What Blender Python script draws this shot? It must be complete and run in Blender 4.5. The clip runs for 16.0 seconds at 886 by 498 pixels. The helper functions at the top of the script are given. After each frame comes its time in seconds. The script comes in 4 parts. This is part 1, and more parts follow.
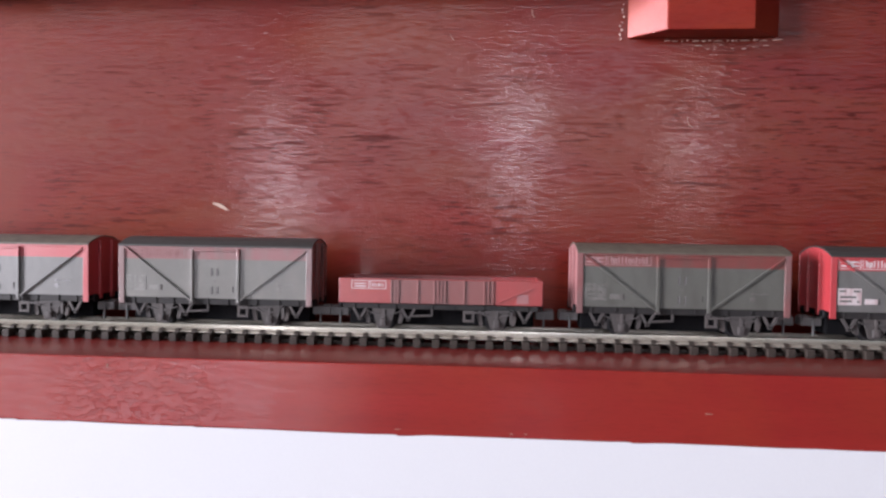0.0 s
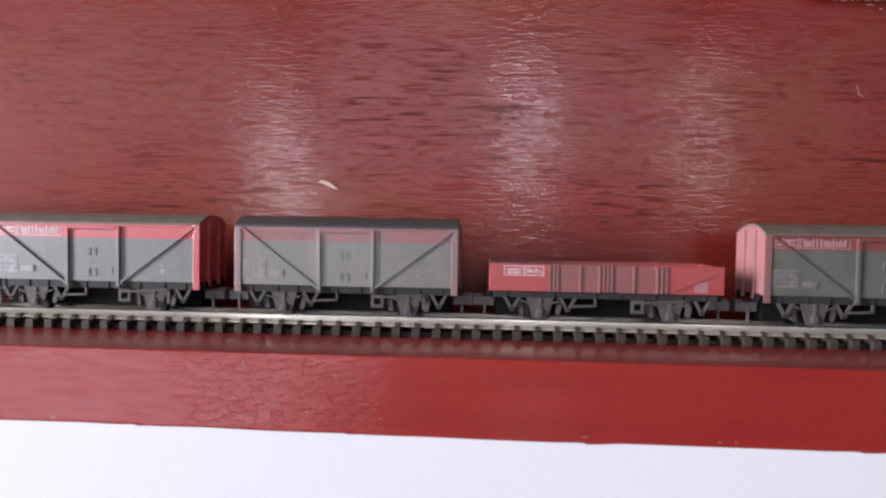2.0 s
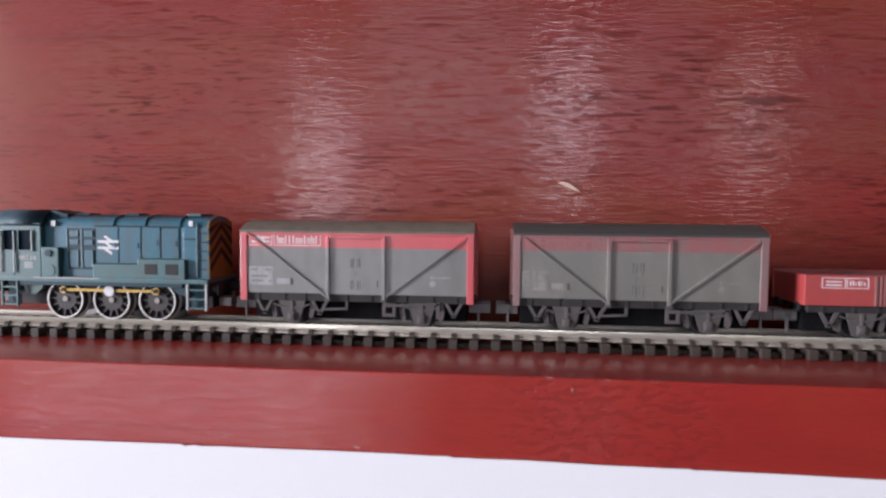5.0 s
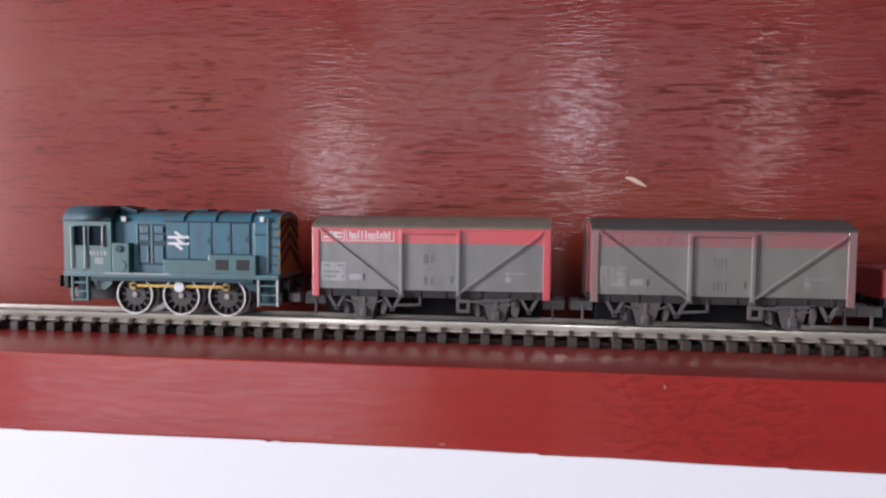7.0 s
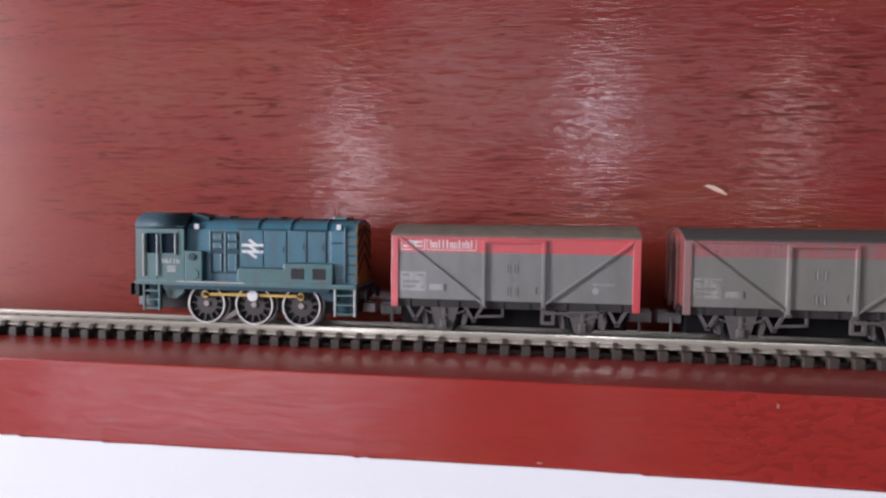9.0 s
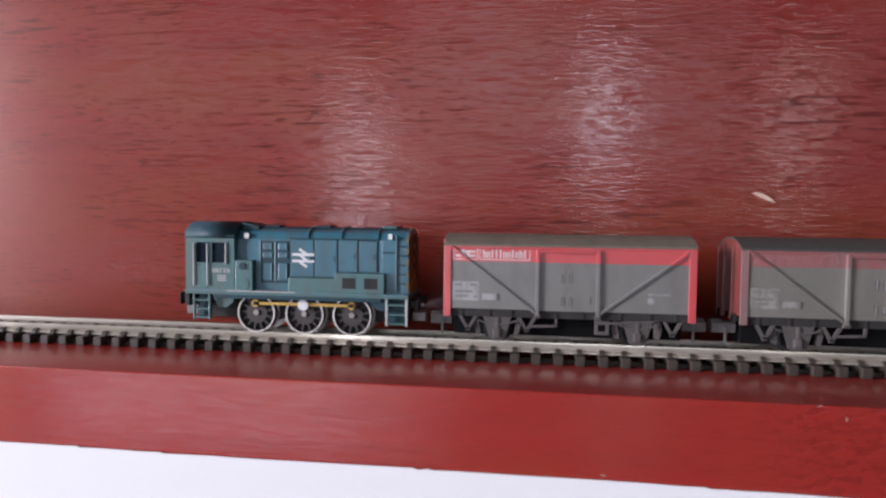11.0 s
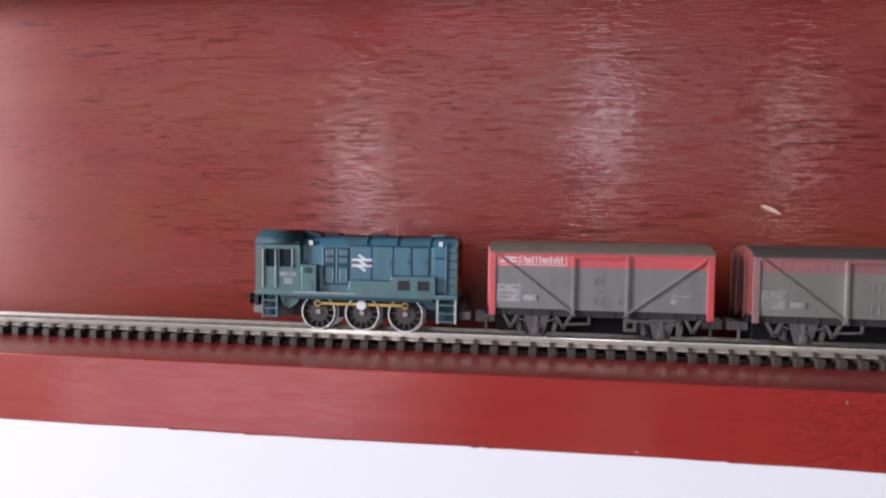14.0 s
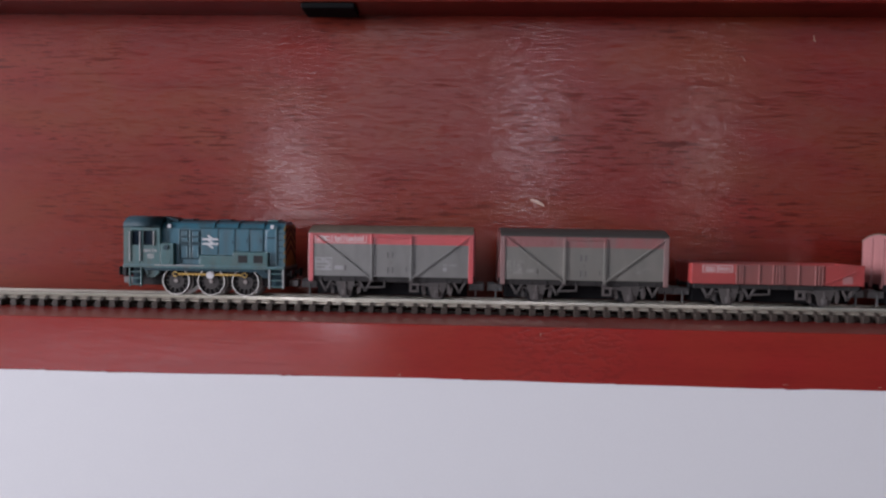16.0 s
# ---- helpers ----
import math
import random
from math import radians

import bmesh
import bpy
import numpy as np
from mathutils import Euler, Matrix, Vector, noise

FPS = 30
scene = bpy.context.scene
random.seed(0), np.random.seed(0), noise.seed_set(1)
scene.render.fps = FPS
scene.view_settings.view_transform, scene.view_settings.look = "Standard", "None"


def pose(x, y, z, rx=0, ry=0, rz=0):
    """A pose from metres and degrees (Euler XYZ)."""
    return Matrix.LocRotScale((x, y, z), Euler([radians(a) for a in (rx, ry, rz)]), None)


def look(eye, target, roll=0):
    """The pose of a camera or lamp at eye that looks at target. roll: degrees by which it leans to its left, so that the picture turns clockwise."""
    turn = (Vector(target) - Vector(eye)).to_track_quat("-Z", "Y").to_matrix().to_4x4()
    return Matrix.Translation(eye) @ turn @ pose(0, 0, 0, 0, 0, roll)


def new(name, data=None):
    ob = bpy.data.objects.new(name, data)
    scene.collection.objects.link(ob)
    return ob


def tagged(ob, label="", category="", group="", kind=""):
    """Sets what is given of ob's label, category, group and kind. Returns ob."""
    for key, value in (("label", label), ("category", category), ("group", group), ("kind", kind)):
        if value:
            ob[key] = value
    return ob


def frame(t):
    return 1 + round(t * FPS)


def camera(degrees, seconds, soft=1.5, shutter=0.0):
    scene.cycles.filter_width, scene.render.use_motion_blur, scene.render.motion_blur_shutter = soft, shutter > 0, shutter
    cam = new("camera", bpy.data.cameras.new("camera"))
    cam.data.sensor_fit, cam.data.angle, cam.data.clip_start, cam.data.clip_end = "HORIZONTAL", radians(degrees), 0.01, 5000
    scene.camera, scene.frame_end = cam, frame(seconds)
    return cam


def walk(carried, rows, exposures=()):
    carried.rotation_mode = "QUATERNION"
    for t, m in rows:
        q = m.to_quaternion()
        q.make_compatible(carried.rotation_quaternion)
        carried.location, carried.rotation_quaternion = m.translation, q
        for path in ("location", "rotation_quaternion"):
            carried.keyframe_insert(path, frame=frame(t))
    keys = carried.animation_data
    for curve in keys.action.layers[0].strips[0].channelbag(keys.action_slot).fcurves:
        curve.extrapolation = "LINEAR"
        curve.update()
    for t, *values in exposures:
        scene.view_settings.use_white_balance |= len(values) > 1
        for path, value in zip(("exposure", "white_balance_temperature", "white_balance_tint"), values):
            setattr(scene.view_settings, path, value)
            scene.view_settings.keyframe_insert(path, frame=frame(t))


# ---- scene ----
cam = camera(74.2, 16.0, 2.4)
PATH = [
    (0, (0.01409, -0.00119, 0.03383), (-0.11621, 1.99410, -0.00902), 0.832),
    (0.5, (0.00077, -0.00082, 0.03252), (-0.13152, 1.99386, -0.02855), 0.470),
    (1, (-0.01289, 0.00627, 0.02970), (-0.12182, 2.00229, -0.03387), 0.791),
    (1.5, (-0.02538, 0.01522, 0.02890), (-0.13612, 2.01035, -0.05587), 0.998),
    (2, (-0.03236, 0.01734, 0.02940), (-0.14514, 2.01311, -0.03527), 0.956),
    (2.5, (-0.04766, 0.01268, 0.03107), (-0.16352, 2.00734, -0.05777), 1.814),
    (3, (-0.06497, 0.01154, 0.03399), (-0.20761, 2.00476, -0.04806), 1.590),
    (3.5, (-0.07557, 0.01881, 0.03267), (-0.21815, 2.01221, -0.04502), 1.368),
    (4, (-0.08370, 0.02602, 0.03130), (-0.24445, 2.01624, -0.08349), 0.937),
    (4.5, (-0.09594, 0.02590, 0.03056), (-0.26391, 2.01683, -0.05886), 0.869),
    (5, (-0.10193, 0.02651, 0.03323), (-0.28913, 2.01519, -0.06722), 0.533),
    (7.5, (-0.12570, 0.02640, 0.03114), (-0.35394, 2.01073, -0.07057), 0.699),
    (8, (-0.13333, 0.02456, 0.03055), (-0.37093, 2.00879, -0.04918), 0.997),
    (8.5, (-0.13541, 0.02856, 0.03172), (-0.38588, 2.01039, -0.06620), 0.748),
    (9, (-0.13707, 0.02864, 0.03270), (-0.39330, 2.01032, -0.05286), 0.722),
    (9.5, (-0.14080, 0.02738, 0.03086), (-0.39964, 2.00842, -0.06108), 0.839),
    (10, (-0.14596, 0.02758, 0.03301), (-0.40768, 2.00828, -0.05844), 0.790),
    (12.5, (-0.15262, 0.02408, 0.03624), (-0.42293, 2.00304, -0.06704), 0.499),
    (13, (-0.15791, 0.01847, 0.03499), (-0.42216, 1.99804, -0.07205), 0.842),
    (13.5, (-0.16366, 0.01209, 0.03669), (-0.44650, 1.98948, -0.06293), 0.545),
    (14, (-0.16079, 0.00694, 0.03612), (-0.41718, 1.98918, -0.03447), 0.827),
    (14.5, (-0.15061, 0.00570, 0.03376), (-0.33254, 1.99509, -0.06228), 0.976),
    (15, (-0.14080, -0.00549, 0.03080), (-0.25753, 1.98811, -0.07839), 1.073),
    (15.5, (-0.12481, -0.02423, 0.03153), (-0.19808, 1.97266, -0.05244), 1.140),
    (16, (-0.11164, -0.04142, 0.03149), (-0.18135, 1.95628, -0.03448), 0.931),
]
walk(cam, [(t, look(eye, target, roll)) for t, eye, target, roll in PATH], [(0.0, 0.0), (2.0, -0.05), (5.0, -0.19), (7.5, -0.2), (10.0, -0.29), (12.5, -0.29), (13.5, -0.22), (14.0, -0.21), (15.0, -0.18), (15.5, -0.38), (16.0, -0.87)])

# ---- light: windows behind and at the side, with openings added for sheen and haze ----
world = bpy.data.worlds.new("sky")
scene.world = world
world.use_nodes = True
wn = world.node_tree.nodes
sky = wn.new("ShaderNodeTexSky")
sky.sky_type, sky.sun_disc = "NISHITA", False
sky.sun_elevation, sky.sun_rotation = radians(38), radians(200)
world.node_tree.links.new(sky.outputs[0], wn["Background"].inputs[0])
wn["Background"].inputs[1].default_value = 0.1

ROOM_X0, ROOM_X1, ROOM_Y0, ROOM_Z0, ROOM_Z1 = -2.1, 2.1, -1.9, -0.9, 2.7
# window and added openings in the wall behind: x centre, width, sill height, head height, watts, tint
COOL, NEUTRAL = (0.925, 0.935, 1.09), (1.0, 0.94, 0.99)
# no windows known here: low lamps that put sheen on the shelf front
SHEEN_OPENINGS = [(-1.40, 1.30, -0.88, -0.40, 4.5, COOL), (-0.66, 0.16, -0.88, -0.40, 0.31, COOL), (-0.49, 0.16, -0.88, -0.40, 0.15, COOL), (0.20, 0.26, -0.85, -0.52, 0.10, COOL)]
# unseen slit added for the glint on the near rail
GLINT_OPENINGS = [(-0.58, 0.15, -0.37, -0.13, 0.95, COOL)]
# second, fourth and sixth light the board's bright columns; wide dim ones add haze
WALL_OPENINGS = [(-1.46, 1.08, 0.19, 1.10, 0.20, COOL), (-0.80, 0.20, -0.05, 0.46, 2.4, COOL), (-0.33, 0.68, 0.20, 1.0, 1.5, COOL), (0.14, 0.20, 0.29, 0.56, 2.0, COOL), (0.475, 0.44, 0.20, 0.90, 0.67, COOL), (0.81, 0.19, 0.26, 0.52, 1.15, NEUTRAL), (1.30, 0.70, 0.20, 0.90, 0.22, NEUTRAL)]
# window in the side wall: y centre, width, sill, head, watts, tint, y aimed at
SIDE_WINDOWS = [(-0.675, 0.55, -0.13, 0.87, 131.0, (0.965, 0.94, 1.045), 0.2)]


def daylight(name, place, target, width, height, watts, tint):
    lamp = bpy.data.lights.new(name, "AREA")
    lamp.shape, lamp.size, lamp.size_y, lamp.energy, lamp.color = "RECTANGLE", width, height, watts, tint
    ob = new(name, lamp)
    ob.matrix_world = look(place, target)
    return ob


for cx, w, z0, z1, watts, tint in SHEEN_OPENINGS + GLINT_OPENINGS + WALL_OPENINGS:
    daylight("opening_lamp", (cx, ROOM_Y0 + 0.02, (z0 + z1) / 2), (cx, 0, (z0 + z1) / 2), w, z1 - z0, watts, tint)
for cy, w, z0, z1, watts, tint, aim in SIDE_WINDOWS:
    daylight("opening_lamp", (ROOM_X0 + 0.02, cy, (z0 + z1) / 2), (0, aim, (z0 + z1) / 2), w, z1 - z0, watts, tint)


# ---- materials ----
def nodes_of(name):
    m = bpy.data.materials.new(name)
    m.use_nodes = True
    return m, m.node_tree.nodes, m.node_tree.links, m.node_tree.nodes["Principled BSDF"]


def plastic(name, a, b, rough=0.5, scale=700.0, grime=(0.06, 0.05, 0.04), dirt=0.25, metal=0.0, bump=0.15, streak=3.0, coat=0.0, spec=0.5, coat_rough=0.03):
    """Painted or moulded surface: fine mottling, larger grime patches with uprights streaks, slight relief."""
    m, n, l, bsdf = nodes_of(name)
    tc = n.new("ShaderNodeTexCoord")
    mp = n.new("ShaderNodeMapping")
    mp.inputs["Scale"].default_value = (1, 1, 1 / streak)
    l.new(tc.outputs["Object"], mp.inputs[0])
    n1, n2 = n.new("ShaderNodeTexNoise"), n.new("ShaderNodeTexNoise")
    n1.inputs["Scale"].default_value, n1.inputs["Detail"].default_value = scale * 2.2, 4
    n2.inputs["Scale"].default_value, n2.inputs["Detail"].default_value = scale * 0.28, 5
    l.new(tc.outputs["Object"], n1.inputs["Vector"])
    l.new(mp.outputs[0], n2.inputs["Vector"])
    mix = n.new("ShaderNodeMix")
    mix.data_type = "RGBA"
    mix.inputs["A"].default_value, mix.inputs["B"].default_value = (*a, 1), (*b, 1)
    l.new(n1.outputs["Fac"], mix.inputs["Factor"])
    ramp = n.new("ShaderNodeMapRange")
    ramp.inputs["From Min"].default_value, ramp.inputs["From Max"].default_value = 0.45, 0.75
    ramp.inputs["To Max"].default_value = dirt
    l.new(n2.outputs["Fac"], ramp.inputs["Value"])
    mix2 = n.new("ShaderNodeMix")
    mix2.data_type = "RGBA"
    mix2.inputs["B"].default_value = (*grime, 1)
    l.new(mix.outputs["Result"], mix2.inputs["A"])
    l.new(ramp.outputs[0], mix2.inputs["Factor"])
    l.new(mix2.outputs["Result"], bsdf.inputs["Base Color"])
    rr = n.new("ShaderNodeMapRange")
    rr.inputs["To Min"].default_value, rr.inputs["To Max"].default_value = rough - 0.08, min(1.0, rough + 0.14)
    l.new(n2.outputs["Fac"], rr.inputs["Value"])
    l.new(rr.outputs[0], bsdf.inputs["Roughness"])
    bp = n.new("ShaderNodeBump")
    bp.inputs["Strength"].default_value, bp.inputs["Distance"].default_value = bump, 0.0002
    l.new(n1.outputs["Fac"], bp.inputs["Height"])
    l.new(bp.outputs[0], bsdf.inputs["Normal"])
    bsdf.inputs["Metallic"].default_value = metal
    bsdf.inputs["Specular IOR Level"].default_value = spec
    bsdf.inputs["Coat Weight"].default_value = coat
    bsdf.inputs["Coat Roughness"].default_value = coat_rough
    return m


def varnished(name, light, mid, warm, dark, rough, relief, coat, coat_rough, pores, worn, spec, pits=0.0):
    """Red-stained, varnished hardwood with grain along x: colour clouds, short dark pores, and relief from both."""
    m, n, l, bsdf = nodes_of(name)
    tc = n.new("ShaderNodeTexCoord")

    def noise_at(sx, sc, detail, rough_=0.55, warp=0.0):
        mp = n.new("ShaderNodeMapping")
        mp.inputs["Scale"].default_value = (sx, sc, sc)
        l.new(tc.outputs["Object"], mp.inputs[0])
        t = n.new("ShaderNodeTexNoise")
        t.inputs["Scale"].default_value, t.inputs["Detail"].default_value, t.inputs["Roughness"].default_value = 1.0, detail, rough_
        t.inputs["Distortion"].default_value = warp
        l.new(mp.outputs[0], t.inputs["Vector"])
        return t

    def span(src, lo, hi, to0=0.0, to1=1.0):
        r = n.new("ShaderNodeMapRange")
        r.inputs["From Min"].default_value, r.inputs["From Max"].default_value = lo, hi
        r.inputs["To Min"].default_value, r.inputs["To Max"].default_value = to0, to1
        l.new(src.outputs["Fac"], r.inputs["Value"])
        return r

    def times(a, b):
        x = n.new("ShaderNodeMath")
        x.operation = "MULTIPLY"
        l.new(a.outputs[0], x.inputs[0])
        l.new(b.outputs[0], x.inputs[1])
        return x

    def blend(fac, a, b):
        x = n.new("ShaderNodeMix")
        x.data_type = "RGBA"
        l.new(fac.outputs[0], x.inputs["Factor"])
        for key, v in (("A", a), ("B", b)):
            if isinstance(v, tuple):
                x.inputs[key].default_value = (*v, 1)
            else:
                l.new(v.outputs["Result"], x.inputs[key])
        return x

    cloud, broad, band = noise_at(16, 30, 5, warp=0.8), noise_at(5, 9, 3), noise_at(10, 120, 4, warp=0.6)
    pore, dash, fine = noise_at(170, 1300, 2, 0.5), noise_at(62, 900, 2, 0.5), noise_at(330, 3000, 2)
    drift, ripple = noise_at(24, 46, 4, warp=0.6), noise_at(110, 620, 2, 0.5)
    glaze, glint = noise_at(120, 900, 3, 0.6), noise_at(420, 2200, 2, 0.6)
    c = blend(span(band, 0.32, 0.68), light, mid)
    c = blend(span(cloud, 0.40, 0.66, 0, 0.9), c, warm)
    c = blend(span(broad, 0.45, 0.75, 0, 0.5), c, mid)
    where = span(drift, 0.42, 0.60, 0.05, 1.0)
    short, long_ = times(span(pore, 0.57, 0.66, 0, pores), where), times(span(dash, 0.58, 0.66, 0, pores), where)
    c = blend(short, c, dark)
    c = blend(long_, c, dark)
    c = blend(span(fine, 0.5, 0.8, 0, 0.22), c, dark)
    l.new(c.outputs["Result"], bsdf.inputs["Base Color"])
    l.new(span(broad, 0.3, 0.7, rough - 0.03, rough + 0.07).outputs[0], bsdf.inputs["Roughness"])
    b1, b2, b3 = n.new("ShaderNodeBump"), n.new("ShaderNodeBump"), n.new("ShaderNodeBump")
    for b, amount, depth, src in ((b3, relief * 0.22, 0.0006, ripple), (b2, relief, 0.0004, pore), (b1, relief * 0.5, 0.00012, fine)):
        b.inputs["Strength"].default_value, b.inputs["Distance"].default_value = amount, depth
        l.new(src.outputs["Fac"], b.inputs["Height"])
    if pits:
        # open, pitted grain in one worn stretch of the edge
        pit = noise_at(330, 800, 2, 0.5)
        sep = n.new("ShaderNodeSeparateXYZ")
        l.new(tc.outputs["Object"], sep.inputs[0])
        stretch = []
        for lo, hi in ((-0.104, -0.093), (-0.050, -0.062)):
            r = n.new("ShaderNodeMapRange")
            r.inputs["From Min"].default_value, r.inputs["From Max"].default_value = lo, hi
            r.inputs["To Min"].default_value = 0.05
            l.new(sep.outputs["X"], r.inputs["Value"])
            stretch.append(r)
        b4 = n.new("ShaderNodeBump")
        b4.invert = True
        b4.inputs["Distance"].default_value = 0.0005
        hole = times(span(pit, 0.50, 0.57), times(*stretch))
        l.new(hole.outputs[0], b4.inputs["Height"])
        b4.inputs["Strength"].default_value = pits
        l.new(b4.outputs[0], b3.inputs["Normal"])
        stain = n.new("ShaderNodeMath")
        stain.operation, stain.inputs[1].default_value = "MULTIPLY", 0.28
        l.new(hole.outputs[0], stain.inputs[0])
        c = blend(stain, c, dark)
        l.new(c.outputs["Result"], bsdf.inputs["Base Color"])
    l.new(b3.outputs[0], b2.inputs["Normal"])
    l.new(b2.outputs[0], b1.inputs["Normal"])
    l.new(b1.outputs[0], bsdf.inputs["Coat Normal"])
    l.new(b3.outputs[0], bsdf.inputs["Normal"])
    # the varnish is thin over the open pores and lies in patches
    thin = 1 - 0.9 * pores
    gloss = times(times(span(glaze, 0.42, 0.60, worn, 1.0), span(drift, 0.34, 0.62, coat, coat * 0.8)), times(span(pore, 0.57, 0.65, 1.0, thin), span(dash, 0.58, 0.65, 1.0, thin)))
    l.new(gloss.outputs[0], bsdf.inputs["Coat Weight"])
    bsdf.inputs["Specular IOR Level"].default_value = spec
    bsdf.inputs["Specular Tint"].default_value = (1.0, 0.48, 0.45, 1)
    tan = n.new("ShaderNodeTangent")
    tan.direction_type, tan.axis = "RADIAL", "Z"
    l.new(tan.outputs[0], bsdf.inputs["Tangent"])
    bsdf.inputs["Anisotropic"].default_value, bsdf.inputs["Anisotropic Rotation"].default_value = 0.6, 0.25
    l.new(span(glint, 0.53, 0.62, coat_rough, coat_rough * 0.3).outputs[0], bsdf.inputs["Coat Roughness"])
    bsdf.inputs["Coat IOR"].default_value = 2.1
    return m


WOOD_BOARD = varnished("varnished_mahogany_board", (0.177, 0.0168, 0.0128), (0.138, 0.0134, 0.0108), (0.163, 0.0290, 0.0126), (0.050, 0.0070, 0.0056), 0.36, 0.27, 0.40, 0.15, 0.75, 0.75, 0.4)
WOOD_SHELF = varnished("varnished_mahogany_shelf", (0.285, 0.0205, 0.0180), (0.240, 0.0172, 0.0152), (0.276, 0.0295, 0.0170), (0.110, 0.008, 0.008), 0.36, 0.03, 0.55, 0.19, 0.10, 0.72, 0.42, 0.16)
WOOD_BLOCK = varnished("varnished_block_wood", (0.235, 0.020, 0.0130), (0.20, 0.0165, 0.0115), (0.25, 0.034, 0.0140), (0.11, 0.008, 0.008), 0.34, 0.05, 0.06, 0.30, 0.25, 0.9, 0.45)
WHITE_CARD = plastic("white_card", (0.67, 0.67, 0.70), (0.70, 0.70, 0.725), 0.7, 500, (0.66, 0.66, 0.69), 0.12, bump=0.08, streak=1)
# unseen room surfaces, made dark to cut bounced light and right-hand reflections
WALL_PAINT = plastic("brown_wall_paint", (0.125, 0.11, 0.10), (0.15, 0.135, 0.125), 0.8, 20, (0.17, 0.15, 0.14), 0.2, bump=0.1)
DARK_PAINT = plastic("dark_brown_wall_paint", (0.09, 0.075, 0.065), (0.11, 0.09, 0.08), 0.7, 20, (0.07, 0.06, 0.05), 0.3)
FLOOR_MAT = plastic("brown_carpet", (0.09, 0.07, 0.06), (0.12, 0.095, 0.08), 0.9, 60, (0.06, 0.05, 0.04), 0.4)
FRAME_PAINT = plastic("white_window_paint", (0.75, 0.75, 0.74), (0.8, 0.8, 0.79), 0.4, 60, (0.6, 0.6, 0.58), 0.2)
CHIP_WOOD = plastic("bare_wood_chip", (0.46, 0.31, 0.24), (0.58, 0.43, 0.35), 0.6, 2500, (0.5, 0.30, 0.23), 0.3)
SCRAPE_GLINT = plastic("scraped_varnish_and_glint", (0.26, 0.12, 0.09), (0.36, 0.20, 0.15), 0.4, 2500, (0.16, 0.05, 0.04), 0.6)
GLUE = plastic("dried_varnish_with_sparkle", (0.56, 0.36, 0.31), (0.68, 0.46, 0.40), 0.18, 2500, (0.26, 0.08, 0.06), 0.5, coat=1.0)
STEEL = plastic("nickel_silver_rail", (0.43, 0.395, 0.335), (0.52, 0.485, 0.415), 0.17, 500, (0.31, 0.275, 0.22), 0.5, metal=0.7, bump=0.008, streak=1.0)
# near rail foot, its colour raised for the light it catches
FOOT_STEEL = plastic("lit_rail_foot", (0.50, 0.465, 0.40), (0.60, 0.56, 0.48), 0.21, 500, (0.36, 0.32, 0.26), 0.5, metal=0.65, bump=0.02, streak=1.0)
# far rail: darker copy of the rail metal, holding the train's shade
STEEL_SHADED = plastic("shaded_rail", (0.27, 0.24, 0.205), (0.34, 0.305, 0.265), 0.34, 500, (0.18, 0.15, 0.125), 0.5, metal=0.6, bump=0.02, streak=1.0)
SOLE_DARK = plastic("black_solebar_plastic", (0.020, 0.019, 0.019), (0.032, 0.030, 0.030), 0.55, 1500, (0.05, 0.044, 0.042), 0.5, spec=0.22)
SLEEPER_MAT = plastic("brown_black_sleeper_plastic", (0.034, 0.026, 0.022), (0.052, 0.041, 0.035), 0.55, 1200, (0.088, 0.073, 0.062), 0.4, spec=0.22)
BLACK = plastic("black_underframe_plastic", (0.011, 0.011, 0.013), (0.020, 0.020, 0.022), 0.55, 1500, (0.04, 0.036, 0.034), 0.4, spec=0.22)
FRAME_GREY = plastic("weathered_dark_grey_plastic", (0.056, 0.051, 0.050), (0.090, 0.082, 0.080), 0.5, 1500, (0.125, 0.105, 0.098), 0.7, spec=0.22)
GREY = plastic("freight_grey_paint", (0.126, 0.124, 0.118), (0.150, 0.147, 0.140), 0.40, 900, (0.062, 0.058, 0.054), 0.45, spec=0.65, coat=0.8, coat_rough=0.28)
GREY_OLD = plastic("weathered_freight_grey_paint", (0.113, 0.109, 0.096), (0.141, 0.135, 0.120), 0.38, 700, (0.168, 0.156, 0.138), 0.75, spec=0.7, coat=0.8, coat_rough=0.28)
GREY_OLIVE = plastic("grimy_olive_grey_paint", (0.088, 0.088, 0.076), (0.112, 0.111, 0.097), 0.40, 800, (0.050, 0.047, 0.038), 0.6, spec=0.6, coat=0.8, coat_rough=0.28)
RED = plastic("bright_freight_red_paint", (0.40, 0.038, 0.046), (0.46, 0.050, 0.058), 0.38, 900, (0.29, 0.036, 0.038), 0.35, spec=0.8, coat=0.8, coat_rough=0.28)
RED_FADED = plastic("faded_pinkish_red_paint", (0.20, 0.058, 0.058), (0.24, 0.080, 0.078), 0.38, 600, (0.14, 0.105, 0.098), 0.8, spec=0.8, coat=0.8, coat_rough=0.28)
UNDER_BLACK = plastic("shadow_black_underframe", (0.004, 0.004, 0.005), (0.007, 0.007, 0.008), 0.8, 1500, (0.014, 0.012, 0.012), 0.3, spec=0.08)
COUPLER_GREY = plastic("dusty_coupling_plastic", (0.115, 0.110, 0.110), (0.16, 0.153, 0.152), 0.5, 1500, (0.07, 0.065, 0.062), 0.5, spec=0.3)
# pale pink puts the end wall's glare into colour; also the faded data patch
PINK_END = plastic("pink_end_glare_and_patch", (0.30, 0.125, 0.125), (0.36, 0.165, 0.165), 0.36, 600, (0.22, 0.10, 0.10), 0.6, spec=0.8)
